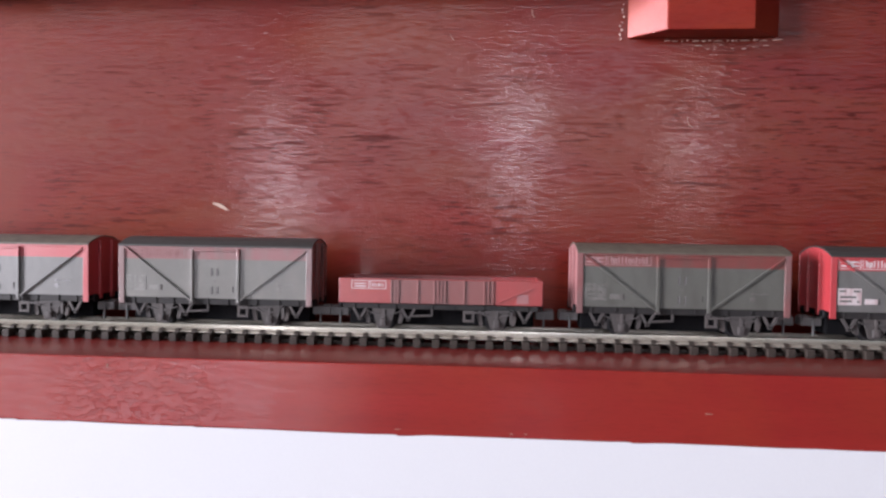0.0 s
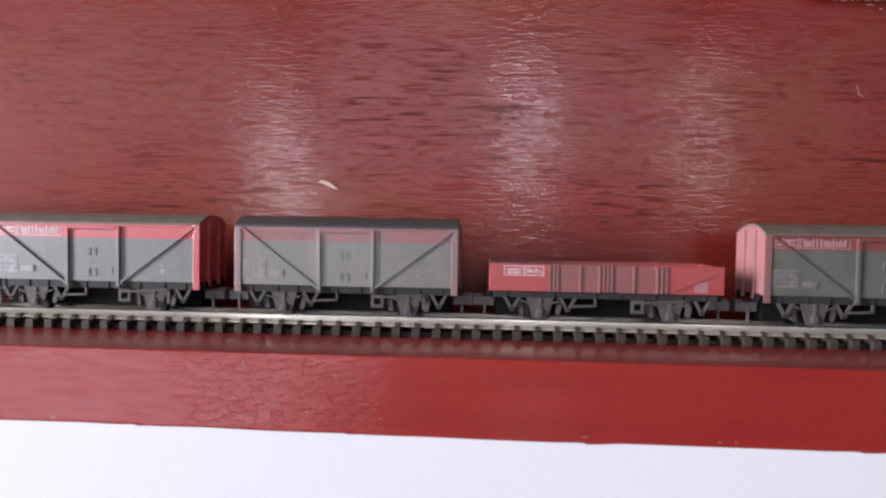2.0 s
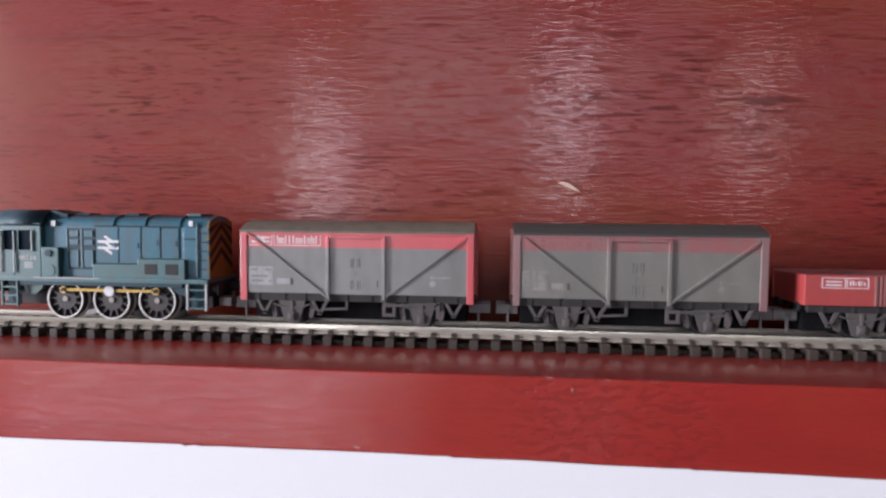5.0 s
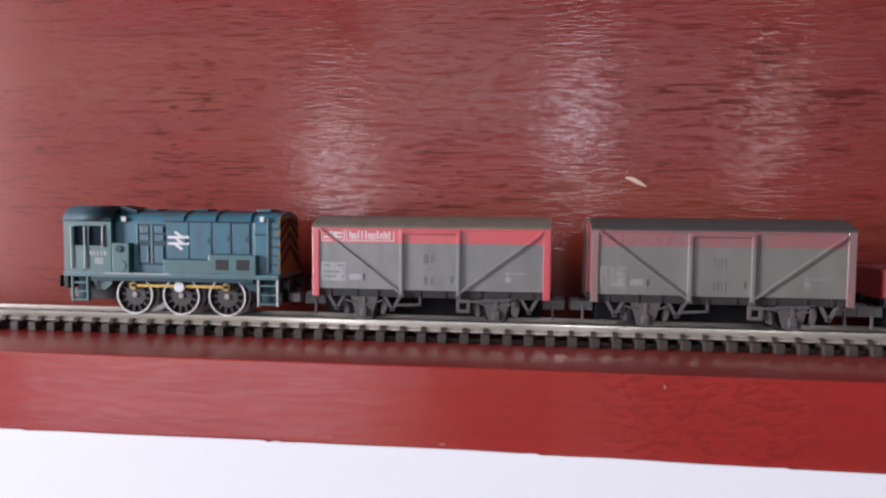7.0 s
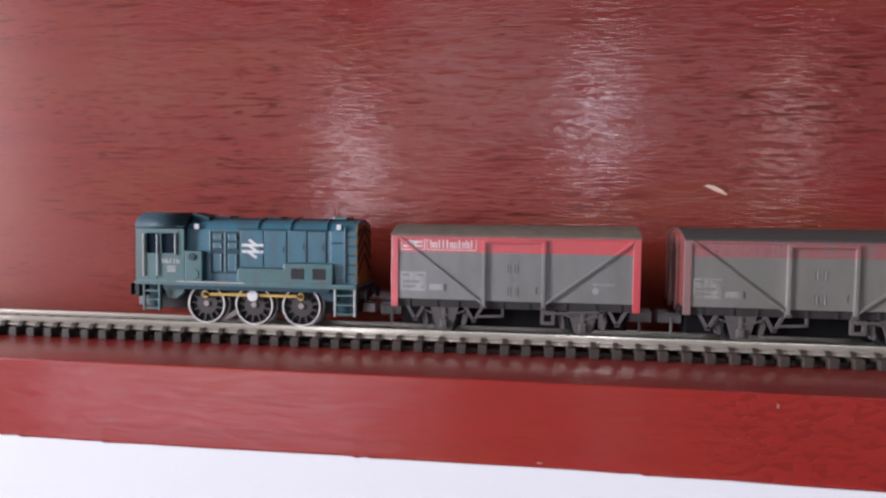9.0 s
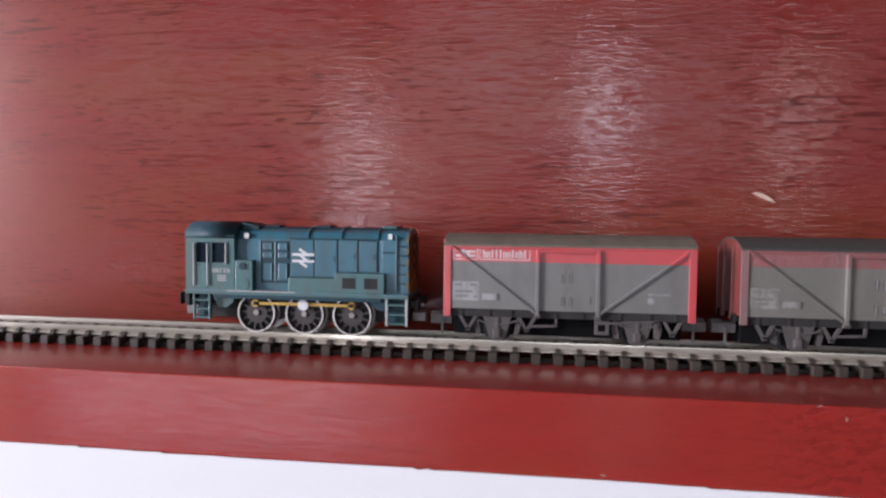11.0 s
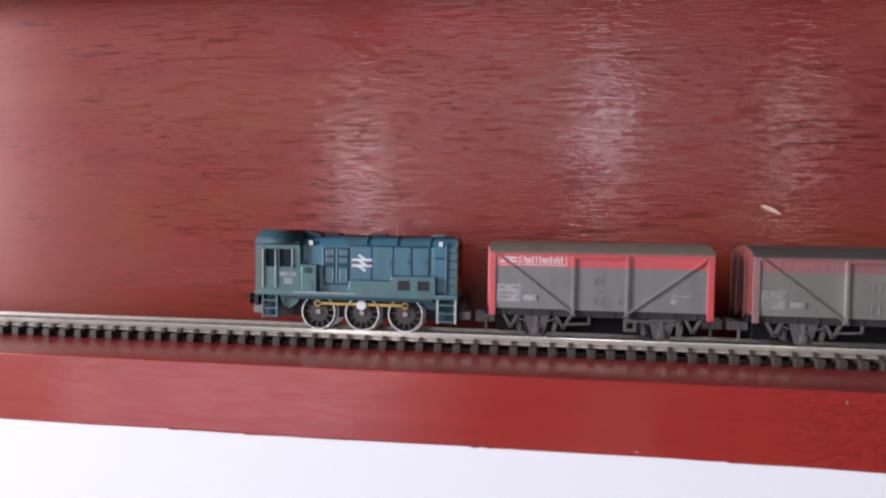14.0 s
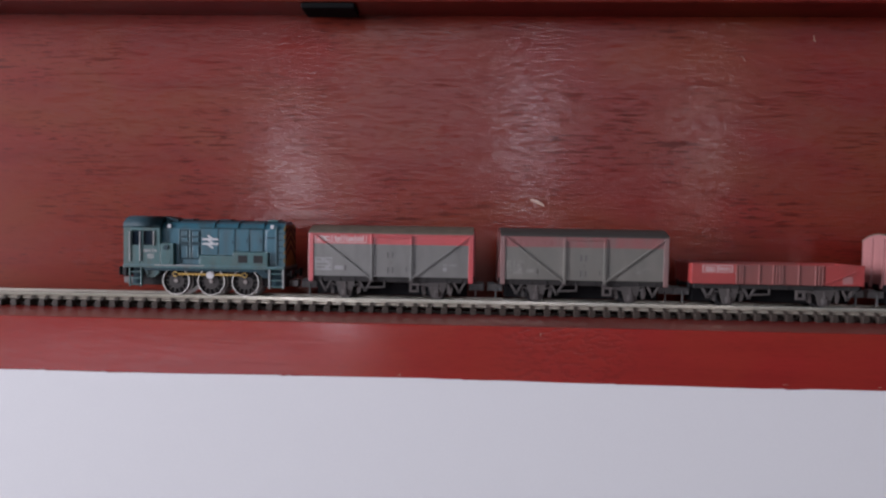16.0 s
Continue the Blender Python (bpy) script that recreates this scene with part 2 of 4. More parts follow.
PINK_PRINT = plastic("bleached_pink_print", (0.34, 0.20, 0.20), (0.42, 0.26, 0.26), 0.5, 2500, (0.24, 0.08, 0.08), 0.8)
GUARD_GREY = plastic("dark_grey_axle_guard_plastic", (0.058, 0.053, 0.051), (0.088, 0.080, 0.077), 0.5, 1500, (0.080, 0.068, 0.064), 0.7, spec=0.22)
RED_BROWN = plastic("worn_red_brown_paint", (0.15, 0.025, 0.022), (0.185, 0.036, 0.030), 0.40, 800, (0.10, 0.05, 0.038), 0.6, spec=0.8, coat=0.8, coat_rough=0.28)
MAROON = plastic("oxide_maroon_paint", (0.185, 0.052, 0.047), (0.225, 0.070, 0.064), 0.45, 1100, (0.12, 0.055, 0.048), 0.5, spec=0.8, coat=0.8, coat_rough=0.28)
OPEN_RED = plastic("open_wagon_red_paint", (0.30, 0.034, 0.034), (0.35, 0.050, 0.048), 0.42, 900, (0.21, 0.045, 0.04), 0.45, spec=0.8, coat=0.8, coat_rough=0.28)
ROOF_BROWN = plastic("dusty_brown_roof_paint", (0.105, 0.087, 0.066), (0.135, 0.115, 0.090), 0.6, 900, (0.065, 0.052, 0.042), 0.5)
ROOF_DARK = plastic("dark_slate_roof_paint", (0.034, 0.033, 0.032), (0.050, 0.048, 0.045), 0.6, 900, (0.05, 0.045, 0.04), 0.4)
BLUE = plastic("weathered_rail_blue_paint", (0.016, 0.086, 0.126), (0.032, 0.122, 0.168), 0.36, 800, (0.036, 0.058, 0.064), 0.75, spec=0.4, coat=0.4, coat_rough=0.28)
BLUE_GREEN = plastic("grimy_blue_green_paint", (0.032, 0.093, 0.099), (0.050, 0.124, 0.128), 0.40, 800, (0.060, 0.070, 0.060), 0.75, spec=0.4, coat=0.4, coat_rough=0.28)
BLUE_DARK = plastic("dark_blue_paint_and_shade", (0.009, 0.033, 0.046), (0.015, 0.046, 0.062), 0.55, 800, (0.022, 0.028, 0.03), 0.4, spec=0.25)
YELLOW = plastic("warning_yellow_paint", (0.135, 0.078, 0.010), (0.175, 0.105, 0.015), 0.45, 1200, (0.09, 0.045, 0.01), 0.5)
BRASS = plastic("mustard_brass_rod", (0.40, 0.255, 0.060), (0.48, 0.315, 0.085), 0.4, 1500, (0.2, 0.12, 0.04), 0.4, metal=0.4)
WHEEL_RIM = plastic("bright_wheel_steel", (0.52, 0.505, 0.49), (0.62, 0.605, 0.58), 0.36, 1500, (0.22, 0.20, 0.18), 0.5, metal=0.5)
HINGE = plastic("worn_pale_grey_hinge", (0.135, 0.134, 0.132), (0.175, 0.172, 0.168), 0.4, 1800, (0.08, 0.078, 0.075), 0.5)
EDGE_BLUE = plastic("pale_blue_edge", (0.06, 0.13, 0.16), (0.09, 0.18, 0.21), 0.4, 1600, (0.03, 0.06, 0.07), 0.6)
SPOKE_GREY = plastic("dusty_wheel_grey", (0.030, 0.027, 0.027), (0.044, 0.040, 0.039), 0.55, 1600, (0.055, 0.045, 0.04), 0.5, spec=0.25)
FAINT_PRINT = plastic("nearly_rubbed_off_print", (0.135, 0.128, 0.118), (0.175, 0.165, 0.152), 0.5, 2500, (0.10, 0.095, 0.085), 0.9)
FAINT_PINK = plastic("rubbed_pink_lettering", (0.22, 0.095, 0.095), (0.29, 0.14, 0.14), 0.5, 2500, (0.17, 0.05, 0.05), 0.9)
PALE_WORN = plastic("rubbed_pale_grey_print", (0.19, 0.185, 0.172), (0.245, 0.238, 0.222), 0.5, 2500, (0.12, 0.116, 0.105), 0.9)
POST_PINK = plastic("bleached_greyish_pink_paint", (0.185, 0.085, 0.083), (0.225, 0.112, 0.108), 0.38, 600, (0.14, 0.105, 0.098), 0.8, spec=0.8, coat=0.8, coat_rough=0.28)
WHITE = plastic("white_transfer_print", (0.50, 0.50, 0.52), (0.58, 0.58, 0.59), 0.5, 2000, (0.36, 0.35, 0.34), 0.4)
LETTER = plastic("worn_white_lettering", (0.52, 0.46, 0.46), (0.62, 0.55, 0.55), 0.5, 2500, (0.36, 0.16, 0.16), 0.6)
WHITE_WORN = plastic("faint_off_white_print", (0.20, 0.175, 0.165), (0.27, 0.24, 0.23), 0.5, 2500, (0.13, 0.10, 0.09), 0.8)
PALE = plastic("pale_grey_print", (0.25, 0.25, 0.255), (0.31, 0.31, 0.31), 0.5, 2500, (0.17, 0.165, 0.16), 0.7)
SILVER = plastic("worn_silver_handrail", (0.2940, 0.3080, 0.3080), (0.3640, 0.3710, 0.3640), 0.45, 2500, (0.15, 0.2, 0.22), 0.5)
DARK_GLASS = plastic("dark_cab_glazing", (0.006, 0.012, 0.020), (0.010, 0.018, 0.028), 0.12, 800, (0.014, 0.02, 0.026), 0.3, bump=0.02, spec=0.25)
INSIDE = plastic("dark_wagon_interior", (0.05, 0.022, 0.02), (0.07, 0.03, 0.028), 0.7, 900, (0.03, 0.02, 0.02), 0.4)


# ---- mesh helpers; lengths in millimetres ----
MM = 0.001


def link(name, bm, mats, parent=None, label=""):
    """One mesh object out of a bmesh laid out in millimetres."""
    bmesh.ops.recalc_face_normals(bm, faces=bm.faces)
    bmesh.ops.scale(bm, vec=(MM, MM, MM), verts=bm.verts)
    me = bpy.data.meshes.new(name)
    bm.to_mesh(me)
    bm.free()
    for m in mats if isinstance(mats, (list, tuple)) else [mats]:
        me.materials.append(m)
    ob = new(name, me)
    ob.parent = parent
    if label:
        ob["label"] = label
    return ob


def part(name, bm, mats, parent, label=""):
    return link(name, bm, mats, parent, label)


def thing(name, x, y, z, label, category, group="", kind=""):
    ob = new(name)
    ob.location = (x * MM, y * MM, z * MM)
    ob.empty_display_size = 0.01
    return tagged(ob, label, category, group, kind)


def box(bm, x0, x1, y0, y1, z0, z1, bevel=0.0, mat=0):
    vs = [bm.verts.new((x, y, z)) for x in (x0, x1) for y in (y0, y1) for z in (z0, z1)]
    fs = [bm.faces.new([vs[i] for i in q]) for q in ((0, 1, 3, 2), (4, 6, 7, 5), (0, 4, 5, 1), (2, 3, 7, 6), (0, 2, 6, 4), (1, 5, 7, 3))]
    for f in fs:
        f.material_index = mat
    if bevel:
        es = list({e for f in fs for e in f.edges})
        r = bmesh.ops.bevel(bm, geom=es, offset=bevel, segments=2, affect="EDGES", profile=0.5)
        for f in r["faces"]:
            f.material_index = mat
    return bm


def boxed(*a, **k):
    return box(bmesh.new(), *a, **k)


def prism(bm, outline, axis, a, b, mat=0):
    """A closed outline of (u, v) pushed along an axis from a to b. x: (y, z); y: (x, z); z: (x, y)."""
    def at(u, v, w):
        return {"x": (w, u, v), "y": (u, w, v), "z": (u, v, w)}[axis]
    p = [bm.verts.new(at(u, v, a)) for u, v in outline]
    q = [bm.verts.new(at(u, v, b)) for u, v in outline]
    k = len(outline)
    fs = [bm.faces.new(p), bm.faces.new(q[::-1])]
    fs += [bm.faces.new((p[i], p[(i + 1) % k], q[(i + 1) % k], q[i])) for i in range(k)]
    for f in fs:
        f.material_index = mat
    return bm


def bar(bm, p, q, width, y0, y1):
    """A flat strip on an upright face, from p to q in x and z."""
    d = Vector((q[0] - p[0], q[1] - p[1])).normalized()
    s = Vector((-d.y, d.x)) * width / 2
    return prism(bm, [(p[0] + s.x, p[1] + s.y), (p[0] - s.x, p[1] - s.y), (q[0] - s.x, q[1] - s.y), (q[0] + s.x, q[1] + s.y)], "y", y0, y1)


def disc(bm, x, z, r, y0, y1, sides=28, mat=0):
    return prism(bm, [(x + r * math.cos(2 * math.pi * i / sides), z + r * math.sin(2 * math.pi * i / sides)) for i in range(sides)], "y", y0, y1, mat)


def ring(bm, x, z, r0, r1, y0, y1, sides=36):
    loops = [[bm.verts.new((x + r * math.cos(2 * math.pi * i / sides), y, z + r * math.sin(2 * math.pi * i / sides))) for i in range(sides)] for r, y in ((r0, y0), (r1, y0), (r1, y1), (r0, y1))]
    for a in range(4):
        p, q = loops[a], loops[(a + 1) % 4]
        for i in range(sides):
            j = (i + 1) % sides
            bm.faces.new((p[i], p[j], q[j], q[i]))
    return bm


def arch(half, eave, crown, steps=12):
    """Points of a roof curve from the near eave over the crown to the far eave, as (y, z)."""
    rise = crown - eave
    r = (half * half + rise * rise) / (2 * rise)
    a = math.asin(half / r)
    return [(r * math.sin(-a + 2 * a * i / steps), crown - r + r * math.cos(-a + 2 * a * i / steps)) for i in range(steps + 1)]


# ---- the shelf, the board behind it, the room ----
SHELF_Y0, SHELF_Z, BOARD_Y, UPPER_Z = 149.8, 0.25, 207.0, 121.0
bm = bmesh.new()
prism(bm, [(SHELF_Y0 + 0.3, SHELF_Z), (SHELF_Y0 + 0.1, SHELF_Z - 0.08), (SHELF_Y0, SHELF_Z - 0.3), (SHELF_Y0, -21.5), (SHELF_Y0 + 0.5, -22), (BOARD_Y + 0.6, -22), (BOARD_Y + 0.6, SHELF_Z)], "x", -620, 620)
tagged(link("shelf", bm, WOOD_SHELF), "glossy red-varnished wooden shelf carrying the model track", "shelf", kind="structure")
tagged(link("wall_board", boxed(-620, 620, BOARD_Y, BOARD_Y + 16, -20, 260), WOOD_BOARD), "glossy red-brown varnished mahogany back board with open grain", "wall", kind="structure")
bm = bmesh.new()
prism(bm, [(BOARD_Y - 16, UPPER_Z + 0.6), (BOARD_Y - 15.4, UPPER_Z), (BOARD_Y - 0.3, UPPER_Z), (BOARD_Y - 0.3, UPPER_Z + 18), (BOARD_Y - 16, UPPER_Z + 18)], "x", -620, 620)
tagged(link("upper_shelf", bm, WOOD_BOARD), "dark red varnished shelf edge above the back board", "shelf", kind="structure")
# bevelled block under the upper shelf
bm = bmesh.new()
a = [bm.verts.new(p) for p in ((63.3, BOARD_Y - 0.2, 103.2), (114.0, BOARD_Y - 0.2, 103.2), (114.0, BOARD_Y - 0.2, UPPER_Z - 0.2), (63.3, BOARD_Y - 0.2, UPPER_Z - 0.2))]
b = [bm.verts.new(p) for p in ((74.2, BOARD_Y - 9.9, 102.9), (102.0, BOARD_Y - 9.9, 102.9), (102.0, BOARD_Y - 9.9, UPPER_Z - 0.2), (74.2, BOARD_Y - 9.9, UPPER_Z - 0.2))]
bm.faces.new(a), bm.faces.new(b[::-1])
for i in range(4):
    bm.faces.new((a[i], a[(i + 1) % 4], b[(i + 1) % 4], b[i]))
bmesh.ops.bevel(bm, geom=list(bm.edges), offset=0.35, segments=2, affect="EDGES", profile=0.5)
block = tagged(link("support_block", bm, WOOD_BLOCK), "red-varnished wooden block with sloping sides on the back board", "block")
# dried beads of varnish where the block meets the board, their sparkle in the pale colour
drip = random.Random(9)
bm = bmesh.new()
x = 76.0
def drop(bm, x, z, rx, rz, ry):
    """A flattened drop on the face of the board."""
    r = bmesh.ops.create_icosphere(bm, subdivisions=2, radius=1.0)
    for v in r["verts"]:
        v.co = Vector((x + v.co.x * rx, BOARD_Y - 0.02 + v.co.y * ry, z + v.co.z * rz))


while x < 113:
    step = drip.uniform(0.8, 4.2)
    drop(bm, x + step * 0.4, 102.5 - drip.uniform(0, 0.3), step * 0.45, drip.uniform(0.2, 0.35), drip.uniform(0.35, 0.7))
    x += step + drip.uniform(0.1, 1.0)
for k in range(9):
    drop(bm, 62.2 - drip.uniform(0, 1.6), 103.6 + k * 1.4 + drip.uniform(-0.4, 0.4), drip.uniform(0.2, 0.5), drip.uniform(0.2, 0.6), drip.uniform(0.2, 0.4))
for k in range(7):
    drop(bm, 88 + k * 3.6 + drip.uniform(-1, 1), 100.2 + drip.uniform(-0.7, 0.7), drip.uniform(0.4, 1.4), drip.uniform(0.1, 0.2), 0.15)
part("varnish_bead", bm, GLUE, block, "dried beads of varnish, coloured pale for their sparkle")
bm = boxed(-178, -156.5, BOARD_Y - 15, BOARD_Y - 4, UPPER_Z - 2.4, UPPER_Z - 0.1, 0.6)
tagged(link("shelf_dark_block", bm, UNDER_BLACK), "small black block under the upper shelf", "bracket")

# white card hung in front of the lower part of the shelf edge, its cut top edge slightly stepped
rnd = random.Random(4)
top = []
x, z = -620.0, -17.7
while x < 620:
    top.append((x, z))
    x += rnd.uniform(6, 16)
    z += rnd.uniform(-0.14, 0.14) - 0.15 * (z + 17.7)
steps = [(-252, 0.45), (-231, 0.35), (-172, 0.45), (-112, 0.4), (-62, 0.3), (-8, 0.45), (52, 0.4)]
pts = []
for (x, z), (x2, z2) in zip(top, top[1:] + [(620.0, -17.7)]):
    pts.append((x, z))
    for sx, h in steps:
        if x <= sx < x2:
            pts += [(sx, z + h * 0.3), (sx + 1.2, z - 0.45 * h), (sx + 4.5, z - 0.2 * h)]
pts.sort()
bm = bmesh.new()
lo = [bm.verts.new((x, SHELF_Y0 - 0.75, -420)) for x, z in pts]
hi = [bm.verts.new((x, SHELF_Y0 - 0.75, z)) for x, z in pts]
lo2 = [bm.verts.new((x, SHELF_Y0 - 0.3, -420)) for x, z in pts]
hi2 = [bm.verts.new((x, SHELF_Y0 - 0.3, z)) for x, z in pts]
for i in range(len(pts) - 1):
    bm.faces.new((lo[i], lo[i + 1], hi[i + 1], hi[i])), bm.faces.new((hi[i], hi[i + 1], hi2[i + 1], hi2[i])), bm.faces.new((hi2[i], hi2[i + 1], lo2[i + 1], lo2[i]))
tagged(link("card_sheet", bm, WHITE_CARD), "plain white card with rough-cut edge in front of the shelf", "card")

# marks on the board
bm = bmesh.new()
prism(bm, [(-84.2, 44.6), (-83.2, 45.0), (-81.2, 44.6), (-79.4, 43.6), (-77.6, 42.0), (-79.0, 42.3), (-81.0, 43.1), (-82.6, 43.9)], "y", BOARD_Y - 0.25, BOARD_Y - 0.02)
bmesh.ops.bevel(bm, geom=list(bm.edges), offset=0.08, segments=1, affect="EDGES")
tagged(link("wood_chip", bm, CHIP_WOOD), "small pale chip in the varnish of the back board", "chip")
# thin pale slivers: mostly glints off the varnish, drawn as marks
for pts2 in ([(1.8, 105.0), (2.0, 105.1), (3.3, 103.2), (3.1, 103.0)], [(30.3, 113.6), (30.8, 113.7), (30.9, 112.0), (31.6, 110.9), (31.3, 110.8), (30.5, 111.8)], [(84.2, 76.2), (84.4, 76.2), (85.1, 73.4), (86.3, 73.0), (86.2, 72.8), (84.9, 73.1)]):
    bm = prism(bmesh.new(), pts2, "y", BOARD_Y - 0.12, BOARD_Y - 0.02)
    tagged(link("scratch", bm, SCRAPE_GLINT), "fine pale mark on the back board, mostly a painted glint", "scratch", "scratches on the board")


# bare nicks in the varnish of the shelf edge, just above the card
for x, z, w, h in ((72.0, -10.0, 2.4, 0.35), (22.6, -16.9, 1.1, 0.4), (26.2, -16.8, 0.9, 0.35), (-132.0, -16.6, 1.4, 0.5), (-7.0, -16.7, 2.0, 0.3), (-86.0, -2.2, 0.5, 1.1)):
    bm = prism(bmesh.new(), [(x - w / 2, z), (x - w * 0.2, z + h / 2), (x + w / 2, z + h * 0.2), (x + w * 0.3, z - h / 2), (x - w * 0.3, z - h * 0.4)], "y", SHELF_Y0 - 0.06, SHELF_Y0 + 0.1)
    tagged(link("nick", bm, SCRAPE_GLINT), "small pale nick in the varnish of the shelf edge", "nick", "nicks in the shelf edge")


def room():
    X0, X1, Y0, Z0, Z1 = (v * 1000 for v in (ROOM_X0, ROOM_X1, ROOM_Y0, ROOM_Z0, ROOM_Z1))
    Y1 = BOARD_Y + 17
    tagged(link("floor", boxed(X0 - 100, X1 + 100, Y0 - 100, Y1 + 100, Z0 - 50, Z0), FLOOR_MAT), "brown carpeted floor", "floor", kind="structure")
    tagged(link("ceiling", boxed(X0 - 100, X1 + 100, Y0 - 100, Y1 + 100, Z1, Z1 + 50), WALL_PAINT), "plain brown ceiling", "ceiling", kind="structure")
    tagged(link("wall_north", boxed(X0 - 100, X1 + 100, Y1, Y1 + 100, Z0, Z1), WALL_PAINT), "plain brown wall behind the board", "wall", kind="structure")
    tagged(link("wall_east", boxed(X1, X1 + 100, Y0 - 100, Y1, Z0, Z1), DARK_PAINT), "unseen side wall, made dark to dim reflections", "wall", kind="structure")

    def pierced(name, horizontal, at0, at1, lo, hi, bands):
        """A wall built band by band; each band: its foot, its head, and the openings (from, to, sill, head) in it."""
        bm = bmesh.new()

        def blk(a, b, z0, z1):
            if b - a > 1 and z1 - z0 > 1:
                box(bm, *((a, b, at0, at1) if horizontal else (at0, at1, a, b)), z0, z1)
        for foot, head, holes in bands:
            cur = lo
            for a, b, z0, z1 in holes:
                blk(cur, a, foot, head), blk(a, b, foot, z0), blk(a, b, z1, head)
                cur = b
            blk(cur, hi, foot, head)
        tagged(link(name, bm, WALL_PAINT), "plain brown unseen wall with openings", "wall", kind="structure")

    def hole(c, w, z0, z1, *_):
        return ((c - w / 2) * 1000, (c + w / 2) * 1000, z0 * 1000, z1 * 1000)

    foot, mid, low, side = [hole(*h) for h in SHEEN_OPENINGS], [hole(*h) for h in GLINT_OPENINGS], [hole(*h) for h in WALL_OPENINGS], [hole(*h) for h in SIDE_WINDOWS]
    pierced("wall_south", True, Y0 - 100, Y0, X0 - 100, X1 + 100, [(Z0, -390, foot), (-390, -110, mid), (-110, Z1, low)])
    pierced("wall_west", False, X0 - 100, X0, Y0, Y1, [(Z0, Z1, side)])
    k = 0
    # every opening gets a frame, those added only for their lamp too
    for horizontal, at, (a, b, z0, z1) in [(True, Y0, h) for h in foot + mid + low] + [(False, X0, h) for h in side]:
        k += 1
        win = tagged(new(f"window_{k}"), "white-framed unseen opening, several added for sheen, glint and haze", "window", kind="structure")
        bm = bmesh.new()
        for p, q, u, v in ((a, a + 18, z0, z1), (b - 18, b, z0, z1), (a + 18, b - 18, z0, z0 + 18), (a + 18, b - 18, z1 - 18, z1)):
            box(bm, *((p, q, at - 70, at - 40) if horizontal else (at - 70, at - 40, p, q)), u, v)
        part("window_frame", bm, FRAME_PAINT, win)


room()


# ---- the track ----
TRACK_Y, RAIL_Z, PITCH = 182.0, 5.2, 5.42


def track():
    t = thing("track", 0, TRACK_Y, 0, "straight model railway track with silvery rails on dark sleepers", "track")
    # each rail: dull head and web; near foot coloured brighter for caught light
    head = [(-0.24, 3.3), (0.24, 3.3), (0.24, 4.2), (0.55, 4.3), (0.475, 4.95), (0.42, 5.22), (0.24, 5.35), (0, 5.38), (-0.24, 5.35), (-0.42, 5.22), (-0.475, 4.95), (-0.55, 4.3), (-0.24, 4.2)]
    foot = [(-0.95, 2.7), (0.95, 2.7), (0.95, 3.2), (0.3, 3.55), (-0.3, 3.55), (-0.95, 3.2)]
    for y in (-4.95, 4.95):
        rail = part("rail", prism(bmesh.new(), [(y + u, v) for u, v in head], "x", -600, 420), STEEL if y < 0 else STEEL_SHADED, t, "silvery metal rail" if y < 0 else "rail coloured darker for the shade of the train")
        part("rail_foot", prism(bmesh.new(), [(y + u, v) for u, v in foot], "x", -600, 420), FOOT_STEEL if y < 0 else STEEL_SHADED, rail)
    bm = boxed(-1.1, 1.1, -9, 9, SHELF_Z + 0.05, 2.75, 0.12)
    for y in (-4.95, 4.95):
        for s in (-1, 1):
            prism(bm, [(y + s * 0.3, 2.7), (y + s * 1.6, 2.7), (y + s * 1.5, 3.2), (y + s * 0.6, 3.85), (y + s * 0.28, 3.85)], "x", -0.65, 0.65)
    first = part("sleeper", bm, SLEEPER_MAT, t)
    first.location.x = -590 * MM
    lean = random.Random(2)
    n = 1
    x = -590 + PITCH
    while x < 412:
        if -345 < x < 205 and n < 295:
            ob = new("sleeper", first.data)
            ob.parent = t
            ob.location = ((x + lean.uniform(-0.12, 0.12)) * MM, 0, 0)
            ob.rotation_euler.z = radians(lean.uniform(-0.6, 0.6))
            n += 1
        x += PITCH
    first.location.x = -345 * MM + 0.001
    bm = bmesh.new()
    for y in (-6.2, 6.2):
        box(bm, -345, 205, y - 0.5, y + 0.5, SHELF_Z + 0.05, 1.4)
    part("sleeper_web", bm, SLEEPER_MAT, t)


track()


# ---- wagons: shared running gear ----
def letters(bm, x0, x1, z0, z1, y0, y1, n, seed, taper=0.85):
    """A row of plain upright bars, as unreadable small print."""
    r = random.Random(seed)
    w = (x1 - x0) / n
    for i in range(n):
        tall = z0 + (z1 - z0) * (1.0 if r.random() < 0.4 else 0.72)
        box(bm, x0 + i * w + 0.12 * w, x0 + i * w + (0.45 + 0.4 * r.random()) * w, y0, y1, z0, tall if i else z1)


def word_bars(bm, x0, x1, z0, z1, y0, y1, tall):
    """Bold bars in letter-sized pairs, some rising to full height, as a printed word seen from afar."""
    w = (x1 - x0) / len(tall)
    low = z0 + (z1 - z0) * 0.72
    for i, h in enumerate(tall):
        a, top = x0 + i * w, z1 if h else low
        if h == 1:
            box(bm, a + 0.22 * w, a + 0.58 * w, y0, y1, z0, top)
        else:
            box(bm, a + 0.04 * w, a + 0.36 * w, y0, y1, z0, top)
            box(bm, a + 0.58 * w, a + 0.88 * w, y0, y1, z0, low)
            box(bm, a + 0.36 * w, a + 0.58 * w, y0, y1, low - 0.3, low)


def frame_outline(bm, x0, x1, z0, z1, w, y0, y1):
    for a, b, c, d in ((x0, x1, z1 - w, z1), (x0, x1, z0, z0 + w), (x0, x0 + w, z0 + w, z1 - w), (x1 - w, x1, z0 + w, z1 - w)):
        box(bm, a, b, y0, y1, c, d)


